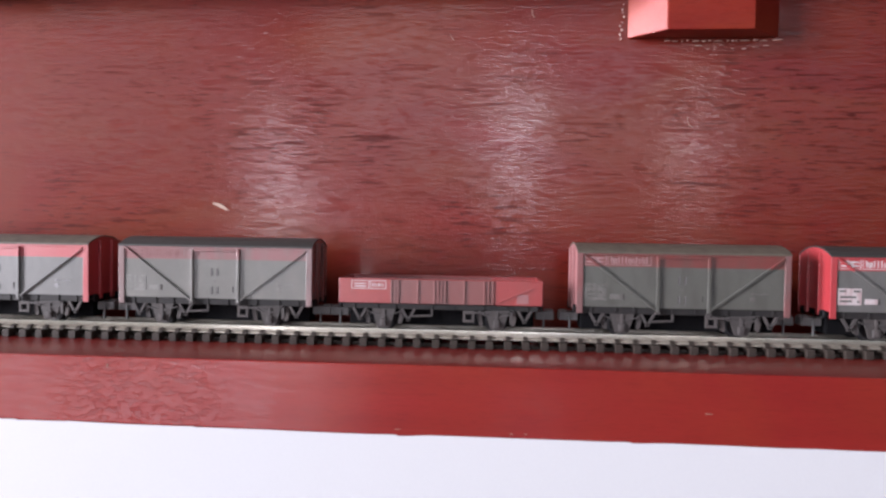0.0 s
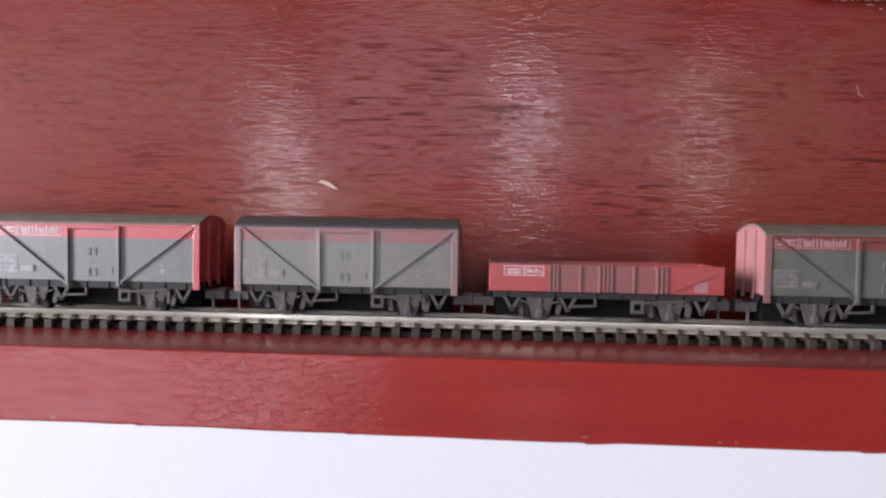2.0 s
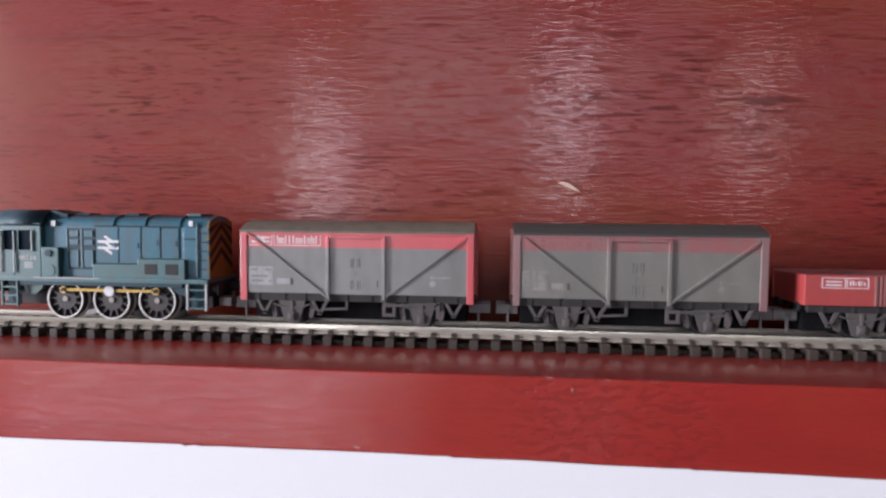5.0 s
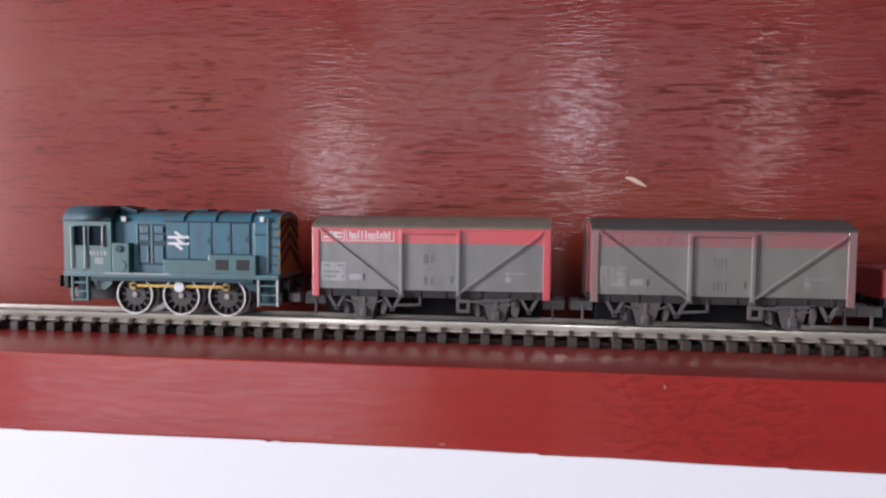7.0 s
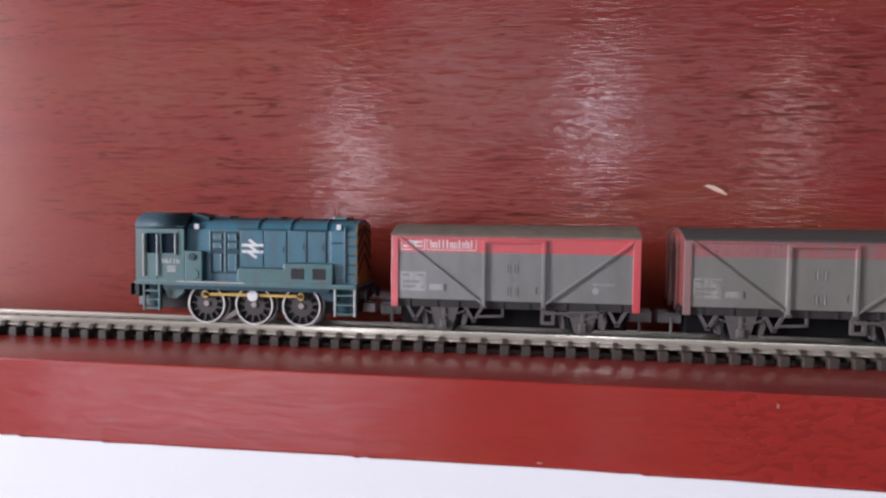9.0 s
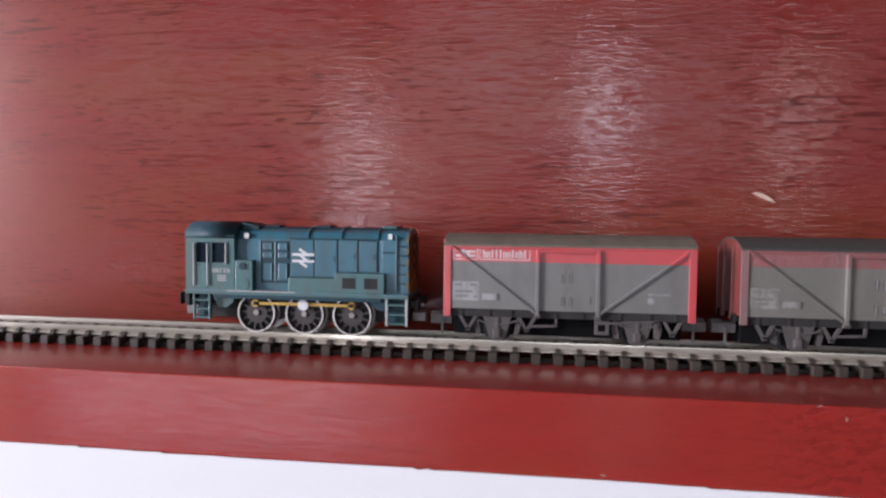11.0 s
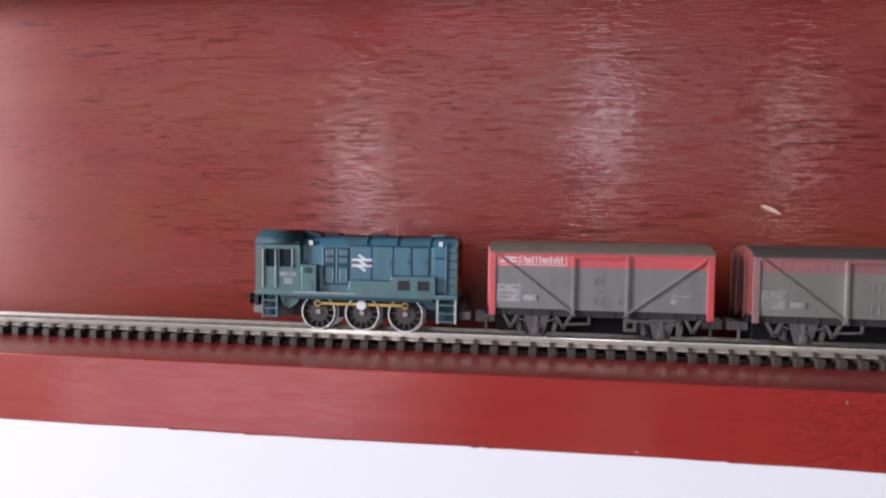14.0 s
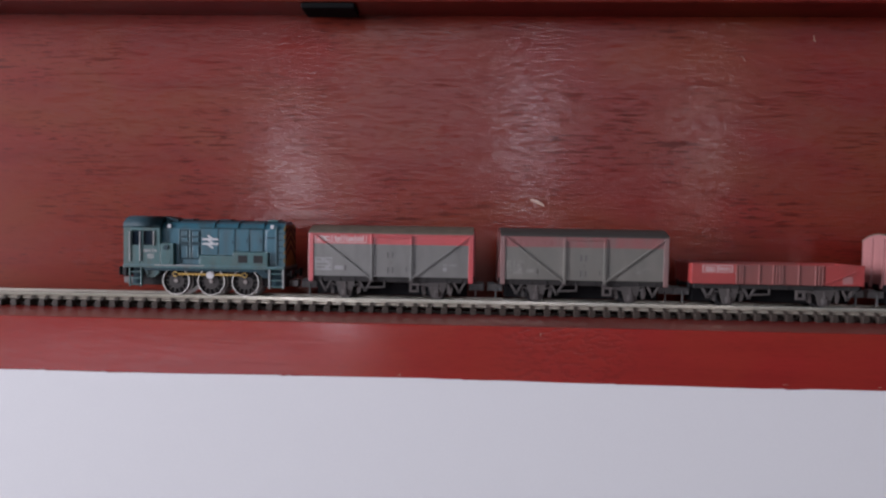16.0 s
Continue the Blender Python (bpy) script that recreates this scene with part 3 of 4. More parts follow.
def wheelset(parent, x, r=3.1):
    for s in (-1, 1):
        bm = bmesh.new()
        disc(bm, x, r, r, s * 3.7, s * 5.4, 24)
        disc(bm, x, r, r + 0.55, s * 3.4, s * 3.9, 24)
        part("wheel", bm, BLACK, parent)
    part("axle", disc(bmesh.new(), x, r, 0.6, -7.3, 7.3, 10), BLACK, parent)


def gear(w, sole=8.7):
    """Solebars, axle guards, brake gear, step and couplings under a four-wheel wagon."""
    for s in (-1, 1):
        n, f = (s * 7.6, s * 6.6) if s < 0 else (6.6, 7.6)
        bm = boxed(-29.4, 29.4, n, f, 6.5, sole, 0.15)
        for x in (-26, -19, -13.5, -2.5, 4, 13, 20, 26):
            box(bm, x - 0.3, x + 0.3, (n if s < 0 else f) - 0.25, (n if s < 0 else f) + 0.25, 6.6, sole - 0.1)
        part("solebar", bm, SOLE_DARK, w)
        y = s * 7.3
        for x in (-17.0, 17.2):
            bm = bmesh.new()
            prism(bm, [(x - 3.6, 6.6), (x + 3.6, 6.6), (x + 2.0, 1.1), (x + 1.2, 0.7), (x - 1.2, 0.7), (x - 2.0, 1.1)], "y", y - 0.2, y + 0.2)
            part("axle_guard", bm, GUARD_GREY, w)
            bm = boxed(x - 1.0, x + 1.0, y - 0.8, y + 0.5, 1.3, 3.6, 0.3)
            box(bm, x - 0.4, x + 0.4, y - 0.55, y + 0.5, 3.5, 6.4, 0.1)
            disc(bm, x, 2.5, 0.6, y - 1.05, y + 1.05, 12)
            part("axlebox", bm, FRAME_GREY, w)
            bm = bmesh.new()
            prism(bm, [(x - 5.0, 5.9), (x - 2.6, 5.1), (x, 4.75), (x + 2.6, 5.1), (x + 5.0, 5.9), (x + 5.0, 5.5), (x + 2.6, 4.7), (x, 4.3), (x - 2.6, 4.7), (x - 5.0, 5.5)], "y", y - 0.5, y + 0.45)
            part("leaf_spring", bm, FRAME_GREY, w)
            for d in (-1, 1):
                outline = [(4.9, 6.4), (5.6, 6.4), (5.9, 4.2), (5.4, 2.2), (4.6, 1.7), (4.2, 2.4), (4.5, 4.2)]
                part("brake_shoe", prism(bmesh.new(), [(x + d * u, v) for u, v in outline], "y", s * 6.3 - 0.5, s * 6.3 + 0.5), FRAME_GREY, w)
        for x in (-24.4, -9.6, 25.4):
            bm = bmesh.new()
            bar(bm, (x - 2.0, 6.7), (x - 0.1, 3.3), 0.75, y - 0.3, y + 0.3)
            bar(bm, (x + 2.0, 6.7), (x + 0.1, 3.3), 0.75, y - 0.3, y + 0.3)
            box(bm, x - 0.55, x + 0.55, y - 0.3, y + 0.3, 2.9, 3.7)
            part("v_hanger", bm, FRAME_GREY, w)
        bm = bmesh.new()
        for p, q in (((-8.6, 4.4), (-2.2, 4.7)), ((-2.4, 4.6), (-2.4, 8.2))):
            bar(bm, p, q, 0.55, y - 0.35, y + 0.25)
        part("step_board", bm, FRAME_GREY, w)
        bm = bmesh.new()
        frame_outline(bm, 7.0, 10.4, 2.9, 6.4, 0.75, y - 0.35, y + 0.25)
        part("lever_guide", bm, FRAME_GREY, w)
        bm = bmesh.new()
        bar(bm, (8.0, 5.7), (22.0, 6.5), 0.6, y - 0.7, y - 0.35)
        bar(bm, (21.4, 6.6), (21.4, 2.6), 0.9, y - 0.7, y - 0.35)
        part("brake_lever", bm, FRAME_GREY, w)
    for x in (-17.0, 17.2):
        wheelset(w, x)
    part("floor_plate", boxed(-29.2, 29.2, -6.6, 6.6, 7.2, sole), BLACK, w)
    # block added to give the deep shade under the wagon
    part("dark_filler", boxed(-28.4, 28.4, -3.2, 3.2, 1.3, 7.3, 0.2), UNDER_BLACK, w, "black block added for the dark between the wheels")
    for s in (-1, 1):
        c = bmesh.new()
        a, b = sorted((s * 29.0, s * 34.7))
        box(c, a, b, -2.1, 2.1, 3.5, 6.1, 0.25)
        a, b = sorted((s * 32.2, s * 34.6))
        box(c, a, b, -1.1, 1.1, 6.0, 6.6, 0.15)
        box(c, s * 31.6 - 0.25, s * 31.6 + 0.25, -2.6, -2.05, 0.7, 5.0)
        part("coupling", c, COUPLER_GREY, w, "dark grey plastic hook coupling")
        for y in (-5.2, 5.2):
            b1 = bmesh.new()
            disc(b1, 0, 0, 1.25, 0, 0.6, 14)
            disc(b1, 0, 0, 0.7, 0, 2.6, 12)
            bmesh.ops.rotate(b1, verts=b1.verts, cent=(0, 0, 0), matrix=Matrix.Rotation(radians(90), 3, "Z"))
            for v in b1.verts:
                v.co = Vector((s * (31.0 + v.co.x), y + v.co.y, 7.6 + v.co.z)) if s < 0 else Vector((31.0 + v.co.x, y + v.co.y, 7.6 + v.co.z))
            part("buffer", b1, BLACK, w)


# ---- covered vans ----
EAVE, CROWN, BAND, HALF, LONG = 24.7, 27.4, 20.5, 8.5, 30.4


def van(cx, grey, red, ends, roof, label, print_mat, data_mat, rail, print_dark):
    w = thing("goods_van", cx, TRACK_Y, RAIL_Z, label, "railway wagon", "wagons of the train")
    curve = arch(HALF - 0.3, EAVE, CROWN - 0.25)
    # body: grey below, coloured band above on both sides; end walls in the band's colour
    bm = bmesh.new()
    box(bm, -LONG + 0.5, LONG - 0.5, -HALF + 0.3, HALF - 0.3, 8.6, BAND)
    part("body", bm, grey, w)
    bm = bmesh.new()
    prism(bm, [(-HALF + 0.3, BAND), *curve, (HALF - 0.3, BAND)], "x", -LONG + 0.5, LONG - 0.5)
    part("upper_band", bm, red, w)
    for s in (-1, 1):
        a, b = sorted((s * (LONG - 0.5), s * (LONG - 0.05)))
        bm = prism(bmesh.new(), [(-HALF + 0.25, 8.6), *curve, (HALF - 0.25, 8.6)], "x", a, b)
        for y in (-3.0, 3.0):
            a, b = sorted((s * (LONG - 0.1), s * (LONG + 0.75)))
            box(bm, a, b, y - 0.65, y + 0.65, 7.2, 25.8, 0.15)
        part("end_wall", bm, ends, w)
    # roof sheet
    outer, inner = arch(HALF + 0.15, EAVE + 0.1, CROWN), arch(HALF + 0.15, EAVE - 0.35, CROWN - 0.4)
    part("roof", prism(bmesh.new(), outer + inner[::-1], "x", -LONG - 0.1, LONG + 0.1), roof, w)
    for s in (-1, 1):
        y0, y1 = sorted((s * (HALF - 0.35), s * (HALF + 0.05)))
        for e in (-1, 1):
            a, b = sorted((e * (LONG - 1.7), e * (LONG + 0.1)))
            part("corner_post", boxed(a, b, y0, y1, 6.6, EAVE - 0.1, 0.12), rail, w)
        g0, g1 = sorted((s * (HALF - 0.35), s * (HALF + 0.42)))
        part("cant_rail", boxed(-LONG + 1.7, LONG - 1.7, y0 + (0.0 if s > 0 else 0.15), y1 - (0.15 if s > 0 else 0.0), EAVE - 1.0, EAVE - 0.1, 0.1), red, w)
        # door set back between two upright guide posts under a guide rail
        d0, d1 = sorted((s * (HALF - 0.5), s * (HALF - 0.26)))
        door = part("door", boxed(-6.6, 7.0, d0, d1, 8.5, BAND), grey, w)
        part("door_top", boxed(-6.6, 7.0, d0, d1, BAND, EAVE - 1.9), red, door)
        part("door_rail", boxed(-6.6, 7.0, g0, g1, EAVE - 1.75, EAVE - 1.0, 0.1), red, door)
        for x in (-0.8, 0.95):
            for z in (16.7, 11.0):
                part("hinge_plate", boxed(x - 0.42, x - 0.1, d0 - 0.03, d1 + 0.03, z - 1.15, z + 1.1), FRAME_GREY, door)
                part("hinge", boxed(x - 0.1, x + 0.26, d0 - 0.16, d1 + 0.16, z - 1.05, z + 1.05, 0.08), HINGE, door)
        part("door_mark", boxed(-0.35, 0.55, d0 - 0.03, d1 + 0.03, 13.5, 14.2), FAINT_PRINT, door)
        part("door_handle", boxed(5.65, 5.9, d0 - 0.15, d1 + 0.15, 10.5, 12.3, 0.08), FRAME_GREY, door)
        for x in (-7.1, 7.5):
            part("door_guide", boxed(x - 0.42, x + 0.42, g0, g1, 7.2, BAND, 0.08), grey, w)
            part("guide_top", boxed(x - 0.42, x + 0.42, g0, g1, BAND, EAVE - 1.02, 0.08), red, w)
            part("guide_foot", boxed(x - 0.75, x + 0.75, g0, g1, 6.7, 7.5, 0.1), FRAME_GREY, w)
        for top, foot in (((-28.8, 24.2), (-7.7, 8.0)), ((28.4, 23.4), (8.1, 8.2))):
            k = (BAND - foot[1]) / (top[1] - foot[1])
            edge = (foot[0] + k * (top[0] - foot[0]), BAND)
            fin = sorted((s * (HALF - 0.35), s * (HALF + 0.3)))
            strap = part("diagonal_strap", bar(bmesh.new(), edge, foot, 0.5, *fin), grey, w)
            part("strap_top", bar(bmesh.new(), top, edge, 0.5, *fin), red, strap)
        # printed panels on the side
        p0, p1 = sorted((s * (HALF - 0.32), s * (HALF - 0.24)))
        bm = bmesh.new()
        frame_outline(bm, -28.2, -22.0, 20.9, 24.0, 0.22, p0, p1)
        box(bm, -27.6, -22.6, p0, p1, 22.65, 23.2), box(bm, -27.6, -22.6, p0, p1, 21.6, 22.15)
        bar(bm, (-26.0, 23.4), (-24.2, 22.2), 0.5, p0 - 0.02, p1 + 0.02), bar(bm, (-26.0, 22.6), (-24.2, 21.4), 0.5, p0 - 0.035, p1 + 0.035)
        part("emblem", bm, print_mat, w, "white emblem in an outlined panel")
        bm = bmesh.new()
        frame_outline(bm, -21.6, -9.0, 20.9, 24.0, 0.22, p0, p1)
        word_bars(bm, -20.8, -9.7, 21.4, 23.5, p0, p1, (2, 0, 1, 1, 1, 0, 0, 1, 0, 2, 1))
        part("lettering", bm, print_mat, w, "white lettering in an outlined panel")
        panel = part("data_panel", boxed(-28.3, -21.7, p0, p1, 10.6, 15.4), data_mat, w, "pale data panel")
        bm = bmesh.new()
        q0, q1 = (p0 - 0.04, p0) if s < 0 else (p1, p1 + 0.04)
        for x0, x1, z in ((-27.8, -26.0, 14.3), (-23.9, -22.1, 14.3), (-27.6, -23.2, 12.6), (-27.6, -24.4, 11.4), (-22.9, -22.2, 11.3)):
            box(bm, x0, x1, q0, q1, z, z + 0.6)
        part("small_print", bm, print_dark, panel)
        part("data_plate", boxed(-20.8, -17.3, p0, p1, 10.9, 12.4), data_mat, w)
        part("load_hook", boxed(-17.1, -16.7, p0 - 0.1, p1 + 0.1, 10.8, 12.5), FRAME_GREY, w)
        bm = bmesh.new()
        letters(bm, 19.4, 24.6, 12.9, 13.5, p0, p1, 9, 8)
        disc(bm, 20.0, 11.6, 0.8, p0, p1, 12)
        part("small_print", bm, data_mat, w)
    gear(w)
    return w


van(-138.4, GREY, RED, RED, ROOF_BROWN, "grey covered model van with bright red band and dusty brown roof", LETTER, PALE, RED, GREY)
van(-67.6, GREY_OLD, RED_FADED, RED_BROWN, ROOF_DARK, "weathered grey covered model van with faded pinkish band and dark roof", FAINT_PINK, PALE_WORN, POST_PINK, GREY_OLD)
van(72.9, GREY_OLIVE, RED_BROWN, PINK_END, ROOF_BROWN, "grimy olive-grey covered model van with worn red band", PINK_PRINT, FAINT_PRINT, RED_FADED, GREY_OLIVE)
van(144.7, GREY, RED, RED, ROOF_DARK, "grey covered model van with bright red ends and white print", LETTER, LETTER, RED, GREY)


# ---- open wagon ----
def open_wagon(cx):
    w = thing("open_wagon", cx, TRACK_Y, RAIL_Z, "low red open model wagon with ribbed maroon sides", "railway wagon", "wagons of the train")
    L, H, Z0, Z1 = 30.6, 8.4, 8.3, 15.6
    for s in (-1, 1):
        y0, y1 = sorted((s * (H - 0.9), s * H))
        part("side_panel", boxed(-L, -14.9, y0, y1, Z0, Z1, 0.15), OPEN_RED, w, "brighter red printed side panel")
        part("side_panel", boxed(-14.9, 15.6, y0, y1, Z0, Z1 - 0.1, 0.1), MAROON, w, "dull maroon ribbed side panel")
        part("side_panel", boxed(15.6, L, y0, y1, Z0, Z1, 0.15), OPEN_RED, w)
        r0, r1 = sorted((s * (H - 0.1), s * (H + 0.35)))
        for x in (-14.6, -13.5, -12.6, -6.6, -1.6, -0.5, 0.6, 1.6, 7.4, 13.4, 14.6, 15.8):
            part("rib", boxed(x - 0.28, x + 0.28, r0, r1, Z0 + 0.1, Z1 - 0.1, 0.08), MAROON, w)
        part("diagonal_strap", bar(bmesh.new(), (17.2, 9.0), (27.6, 13.4), 0.28, r0, r1 - (0.15 if s > 0 else 0.0) if s > 0 else r1), OPEN_RED, w)
        part("top_capping", boxed(-L, L, y0 - 0.1, y1 + 0.1, Z1 - 0.15, Z1 + 0.15, 0.1), OPEN_RED, w)
        p0, p1 = sorted((s * (H - 0.02), s * (H + 0.06)))
        bm = bmesh.new()
        frame_outline(bm, -26.8, -21.4, 12.5, 15.1, 0.22, p0, p1)
        frame_outline(bm, -21.2, -16.2, 12.5, 15.1, 0.22, p0, p1)
        box(bm, -25.9, -22.2, p0, p1, 13.9, 14.3), box(bm, -25.9, -22.2, p0, p1, 13.1, 13.5)
        letters(bm, -20.6, -16.8, 13.2, 14.4, p0, p1, 6, 3)
        part("emblem", bm, LETTER, w, "worn white emblem and print in outlined panels")
        part("data_panel", boxed(23.0, 26.4, p0, p1, 8.9, 11.6), PINK_END, w, "faded pale pink data patch")
        e0, e1 = sorted((s * (L - 0.8), s * L))
        part("end_wall", boxed(e0, e1, -H + 0.9, H - 0.9, Z0, Z1, 0.1), OPEN_RED, w)
    part("floor", boxed(-L + 0.8, L - 0.8, -H + 0.9, H - 0.9, 8.3, 9.0), INSIDE, w)
    gear(w, 8.2)


open_wagon(1.9)


# ---- the shunting locomotive ----
def loco(cx):
    o = thing("shunting_locomotive", cx, TRACK_Y, RAIL_Z, "weathered blue six-wheel model diesel shunter with brass coupling rods", "locomotive")
    # footplate and frames
    part("footplate", boxed(-30.6, 30.6, -8.4, 8.4, 10.3, 11.5, 0.15), BLUE_GREEN, o)
    bm = boxed(-29.5, 29.5, -3.2, 3.2, 3.4, 10.3, 0.2)
    box(bm, -28.6, 28.6, -5.0, 5.0, 8.0, 10.3)
    part("chassis", bm, BLACK, o)
    for s in (-1, 1):
        y0, y1 = sorted((s * 7.6, s * 8.3))
        part("valance", boxed(-22.5, 23.5, y0, y1, 9.3, 10.4, 0.1), BLUE_DARK, o)
        bm = bmesh.new()
        prism(bm, [(-23.5, 10.3), (-17.0, 10.3), (-17.6, 8.2), (-19.6, 6.6), (-22.0, 6.6)], "y", s * 6.2 - 0.6, s * 6.2 + 0.6)
        part("sandbox", bm, BLUE_GREEN, o)
        bm = prism(bmesh.new(), [(18.6, 10.3), (24.4, 10.3), (24.4, 7.0), (22.2, 7.3)], "y", s * 7.2 - 0.4, s * 7.2 + 0.4)
        part("step_bracket", bm, BLUE_DARK, o)
    # cab: walls with a window opening on each side, arched roof
    C0, C1, CH = -30.4, -16.6, 8.2
    for s in (-1, 1):
        y0, y1 = sorted((s * (CH - 0.6), s * CH))
        bm = bmesh.new()
        for a, b, c, d in ((C0, -27.4, 11.4, 26.0), (-18.6, C1, 11.4, 26.0), (-27.4, -18.6, 11.4, 18.6), (-27.4, -18.6, 24.3, 25.9)):
            box(bm, a, b, y0, y1, c, d)
        side = part("cab_side", bm, BLUE_GREEN, o)
        win = part("cab_window", boxed(-27.4, -18.6, y0 + (0.3 if s < 0 else 0.1), y1 - (0.1 if s < 0 else 0.3), 18.6, 24.3), DARK_GLASS, o)
        bm = bmesh.new()
        f0, f1 = sorted((s * (CH - 0.2), s * (CH + 0.15)))
        frame_outline(bm, -27.7, -18.3, 18.3, 24.6, 0.45, f0, f1)
        box(bm, -23.5, -22.9, f0, f1, 18.5, 24.4)
        part("window_frame", bm, BLUE_GREEN, win)
        for x in (-27.9, -24.0):
            part("handrail", boxed(x - 0.18, x + 0.18, s * (CH + 0.35) - 0.18, s * (CH + 0.35) + 0.18, 12.6, 23.9, 0.08), SILVER, o, "worn silver handrail")
        part("handrail", boxed(-19.0, -18.6, s * (CH + 0.3) - 0.2, s * (CH + 0.3) + 0.2, 18.6, 24.0, 0.1), SILVER, o)
        p0, p1 = sorted((s * (CH - 0.01), s * (CH + 0.06)))
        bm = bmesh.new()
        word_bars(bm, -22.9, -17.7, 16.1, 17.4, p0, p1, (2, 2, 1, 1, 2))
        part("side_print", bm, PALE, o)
        bm = bmesh.new()
        for z in (13.9, 14.5, 15.1):
            box(bm, -21.4, -18.9, p0, p1, z, z + 0.35)
        part("data_panel", bm, PALE, o)
        part("cab_door", boxed(-27.3, -24.3, *sorted((s * (CH - 0.1), s * (CH + 0.1))), 11.9, 18.2, 0.08), BLUE_GREEN, o)
    bm = bmesh.new()
    for x0, x1 in ((C0, C0 + 0.6), (C1 - 0.6, C1)):
        prism(bm, [(-7.6, 11.4), *arch(7.6, 26.0, 28.9), (7.6, 11.4)], "x", x0, x1)
    part("cab_end", bm, BLUE_GREEN, o)
    # the sides run flush into the roof, round at the shoulders and nearly flat on top
    shell = [(CH * math.copysign(abs(math.cos(a)) ** 0.8, -math.cos(a)), 25.3 + 4.5 * math.sin(a) ** 0.85) for a in (math.pi * k / 20 for k in range(21))]
    inner = [(u * 0.93, 25.3 + (v - 25.3) * 0.86) for u, v in shell]
    bm = prism(bmesh.new(), [(u * 1.006, v) for u, v in shell] + inner[::-1], "x", C0 - 0.15, C1 + 0.5)
    for f in bm.faces:
        f.smooth = True
    part("cab_roof", bm, BLUE_DARK, o, "dark blue arched cab roof")
    part("roof_fairing", prism(bmesh.new(), [(-16.2, 26.4), (-11.4, 26.4), (-11.4, 28.5), (-15.2, 29.5), (-16.2, 29.5)], "y", -4.6, 4.6), BLUE_DARK, o)
    # hood
    H0, H1, HW = C1, 30.2, 6.6
    curve = [(-HW, 25.2), (-HW + 0.5, 26.4), *arch(HW - 1.0, 27.2, 28.4, 8), (HW - 0.5, 26.4), (HW, 25.2)]
    part("hood", prism(bmesh.new(), [(-HW, 11.4), *curve, (HW, 11.4)], "x", H0, H1), BLUE, o)
    top = [(u * 0.98, v + 0.14) for u, v in curve[3:-3]]
    part("hood_top", prism(bmesh.new(), top + [(u, v - 0.3) for u, v in top[::-1]], "x", H0 + 0.2, H1 - 1.2), BLUE_DARK, o)
    for x in (3.2, 12.2, 22.0):
        t2 = [(u * 1.05, v + 0.35) for u, v in curve]
        part("roof_strip", prism(bmesh.new(), t2 + [(u, v - 0.3) for u, v in curve[::-1]], "x", x - 0.25, x + 0.25), BLUE, o)
    part("roof_hatch", boxed(22.6, 26.6, -3.4, 3.4, 28.2, 29.0, 0.3), BLUE_GREEN, o, "pale hatch on the hood top")
    for x in (-8.5, 6.0):
        part("roof_vent", boxed(x - 2.2, x + 2.2, -2.4, 2.4, 28.2, 28.9, 0.3), BLUE_DARK, o)
    for s in (-1, 1):
        y0, y1 = sorted((s * (HW - 0.1), s * (HW + 0.28)))
        f0, f1 = sorted((s * (HW + 0.22), s * (HW + 0.42)))
        for a, b, z0, z1 in ((-1.3, 4.9, 15.4, 25.2), (5.3, 11.3, 15.4, 25.2), (11.8, 16.8, 16.9, 25.2), (17.3, 22.0, 16.9, 25.0)):
            d = part("hood_door", boxed(a, b, y0, y1, z0, z1, 0.14), BLUE, o)
            part("door_handle", boxed(b - 0.9, b - 0.6, f0, f1, (z0 + z1) / 2 - 0.7, (z0 + z1) / 2 + 0.7), BLUE_DARK, d)
            part("door_edge", boxed(a - 0.06, a + 0.2, y0 - 0.04, y1 + 0.04, z0 + 0.3, z1 - 0.3, 0.05), EDGE_BLUE, d)
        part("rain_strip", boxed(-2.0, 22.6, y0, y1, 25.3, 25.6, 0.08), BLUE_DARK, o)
        # dark panels just proud of the hood, drawn as shade in recess and gaps
        part("recess_shade", boxed(-9.7, -1.8, *sorted((s * (HW - 0.05), s * (HW + 0.12))), 13.6, 24.8, 0.05), BLUE_DARK, o)
        part("gap_shade", boxed(-1.5, 22.3, *sorted((s * (HW - 0.05), s * (HW + 0.08))), 15.2, 25.4), BLUE_DARK, o)
        for a, b in ((-9.1, -6.5), (-4.9, -2.3)):
            for z0, z1 in ((22.4, 24.2), (20.2, 21.8), (14.2, 18.9)):
                g = part("louvre_panel", boxed(a, b, y0, y1, z0, z1, 0.15), BLUE, o)
                part("panel_edge", boxed(b - 0.45, b - 0.1, f0, f1, z0 + 0.15, z1 - 0.15, 0.06), EDGE_BLUE, g)
        part("centre_bar", boxed(-6.0, -5.4, y0, y1, 14.0, 24.6, 0.1), EDGE_BLUE, o, "pale blue bar")
        part("panel_edge", boxed(-10.1, -9.7, y0, y1, 15.0, 24.8, 0.1), EDGE_BLUE, o)
        part("hood_panel", boxed(23.2, 26.9, y0, y1, 13.0, 25.4, 0.12), BLUE, o)
        for z in (14.0, 16.4, 18.8, 21.2, 23.6):
            part("hinge", boxed(27.6, 29.7, y0, y1, z, z + 0.35), BLUE_DARK, o)
        part("handrail", boxed(26.85, 27.2, f0, f1, 12.0, 26.6, 0.08), EDGE_BLUE, o)
        # handrail's shade, put in as a dark strip
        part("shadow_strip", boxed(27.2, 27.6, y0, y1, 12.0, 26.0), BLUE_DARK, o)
        part("grille", boxed(23.5, 26.6, f0, f1, 21.9, 22.4), BLUE_DARK, o)
        # boxes on the running board
        b0, b1 = sorted((s * (HW - 0.2), s * 8.25))
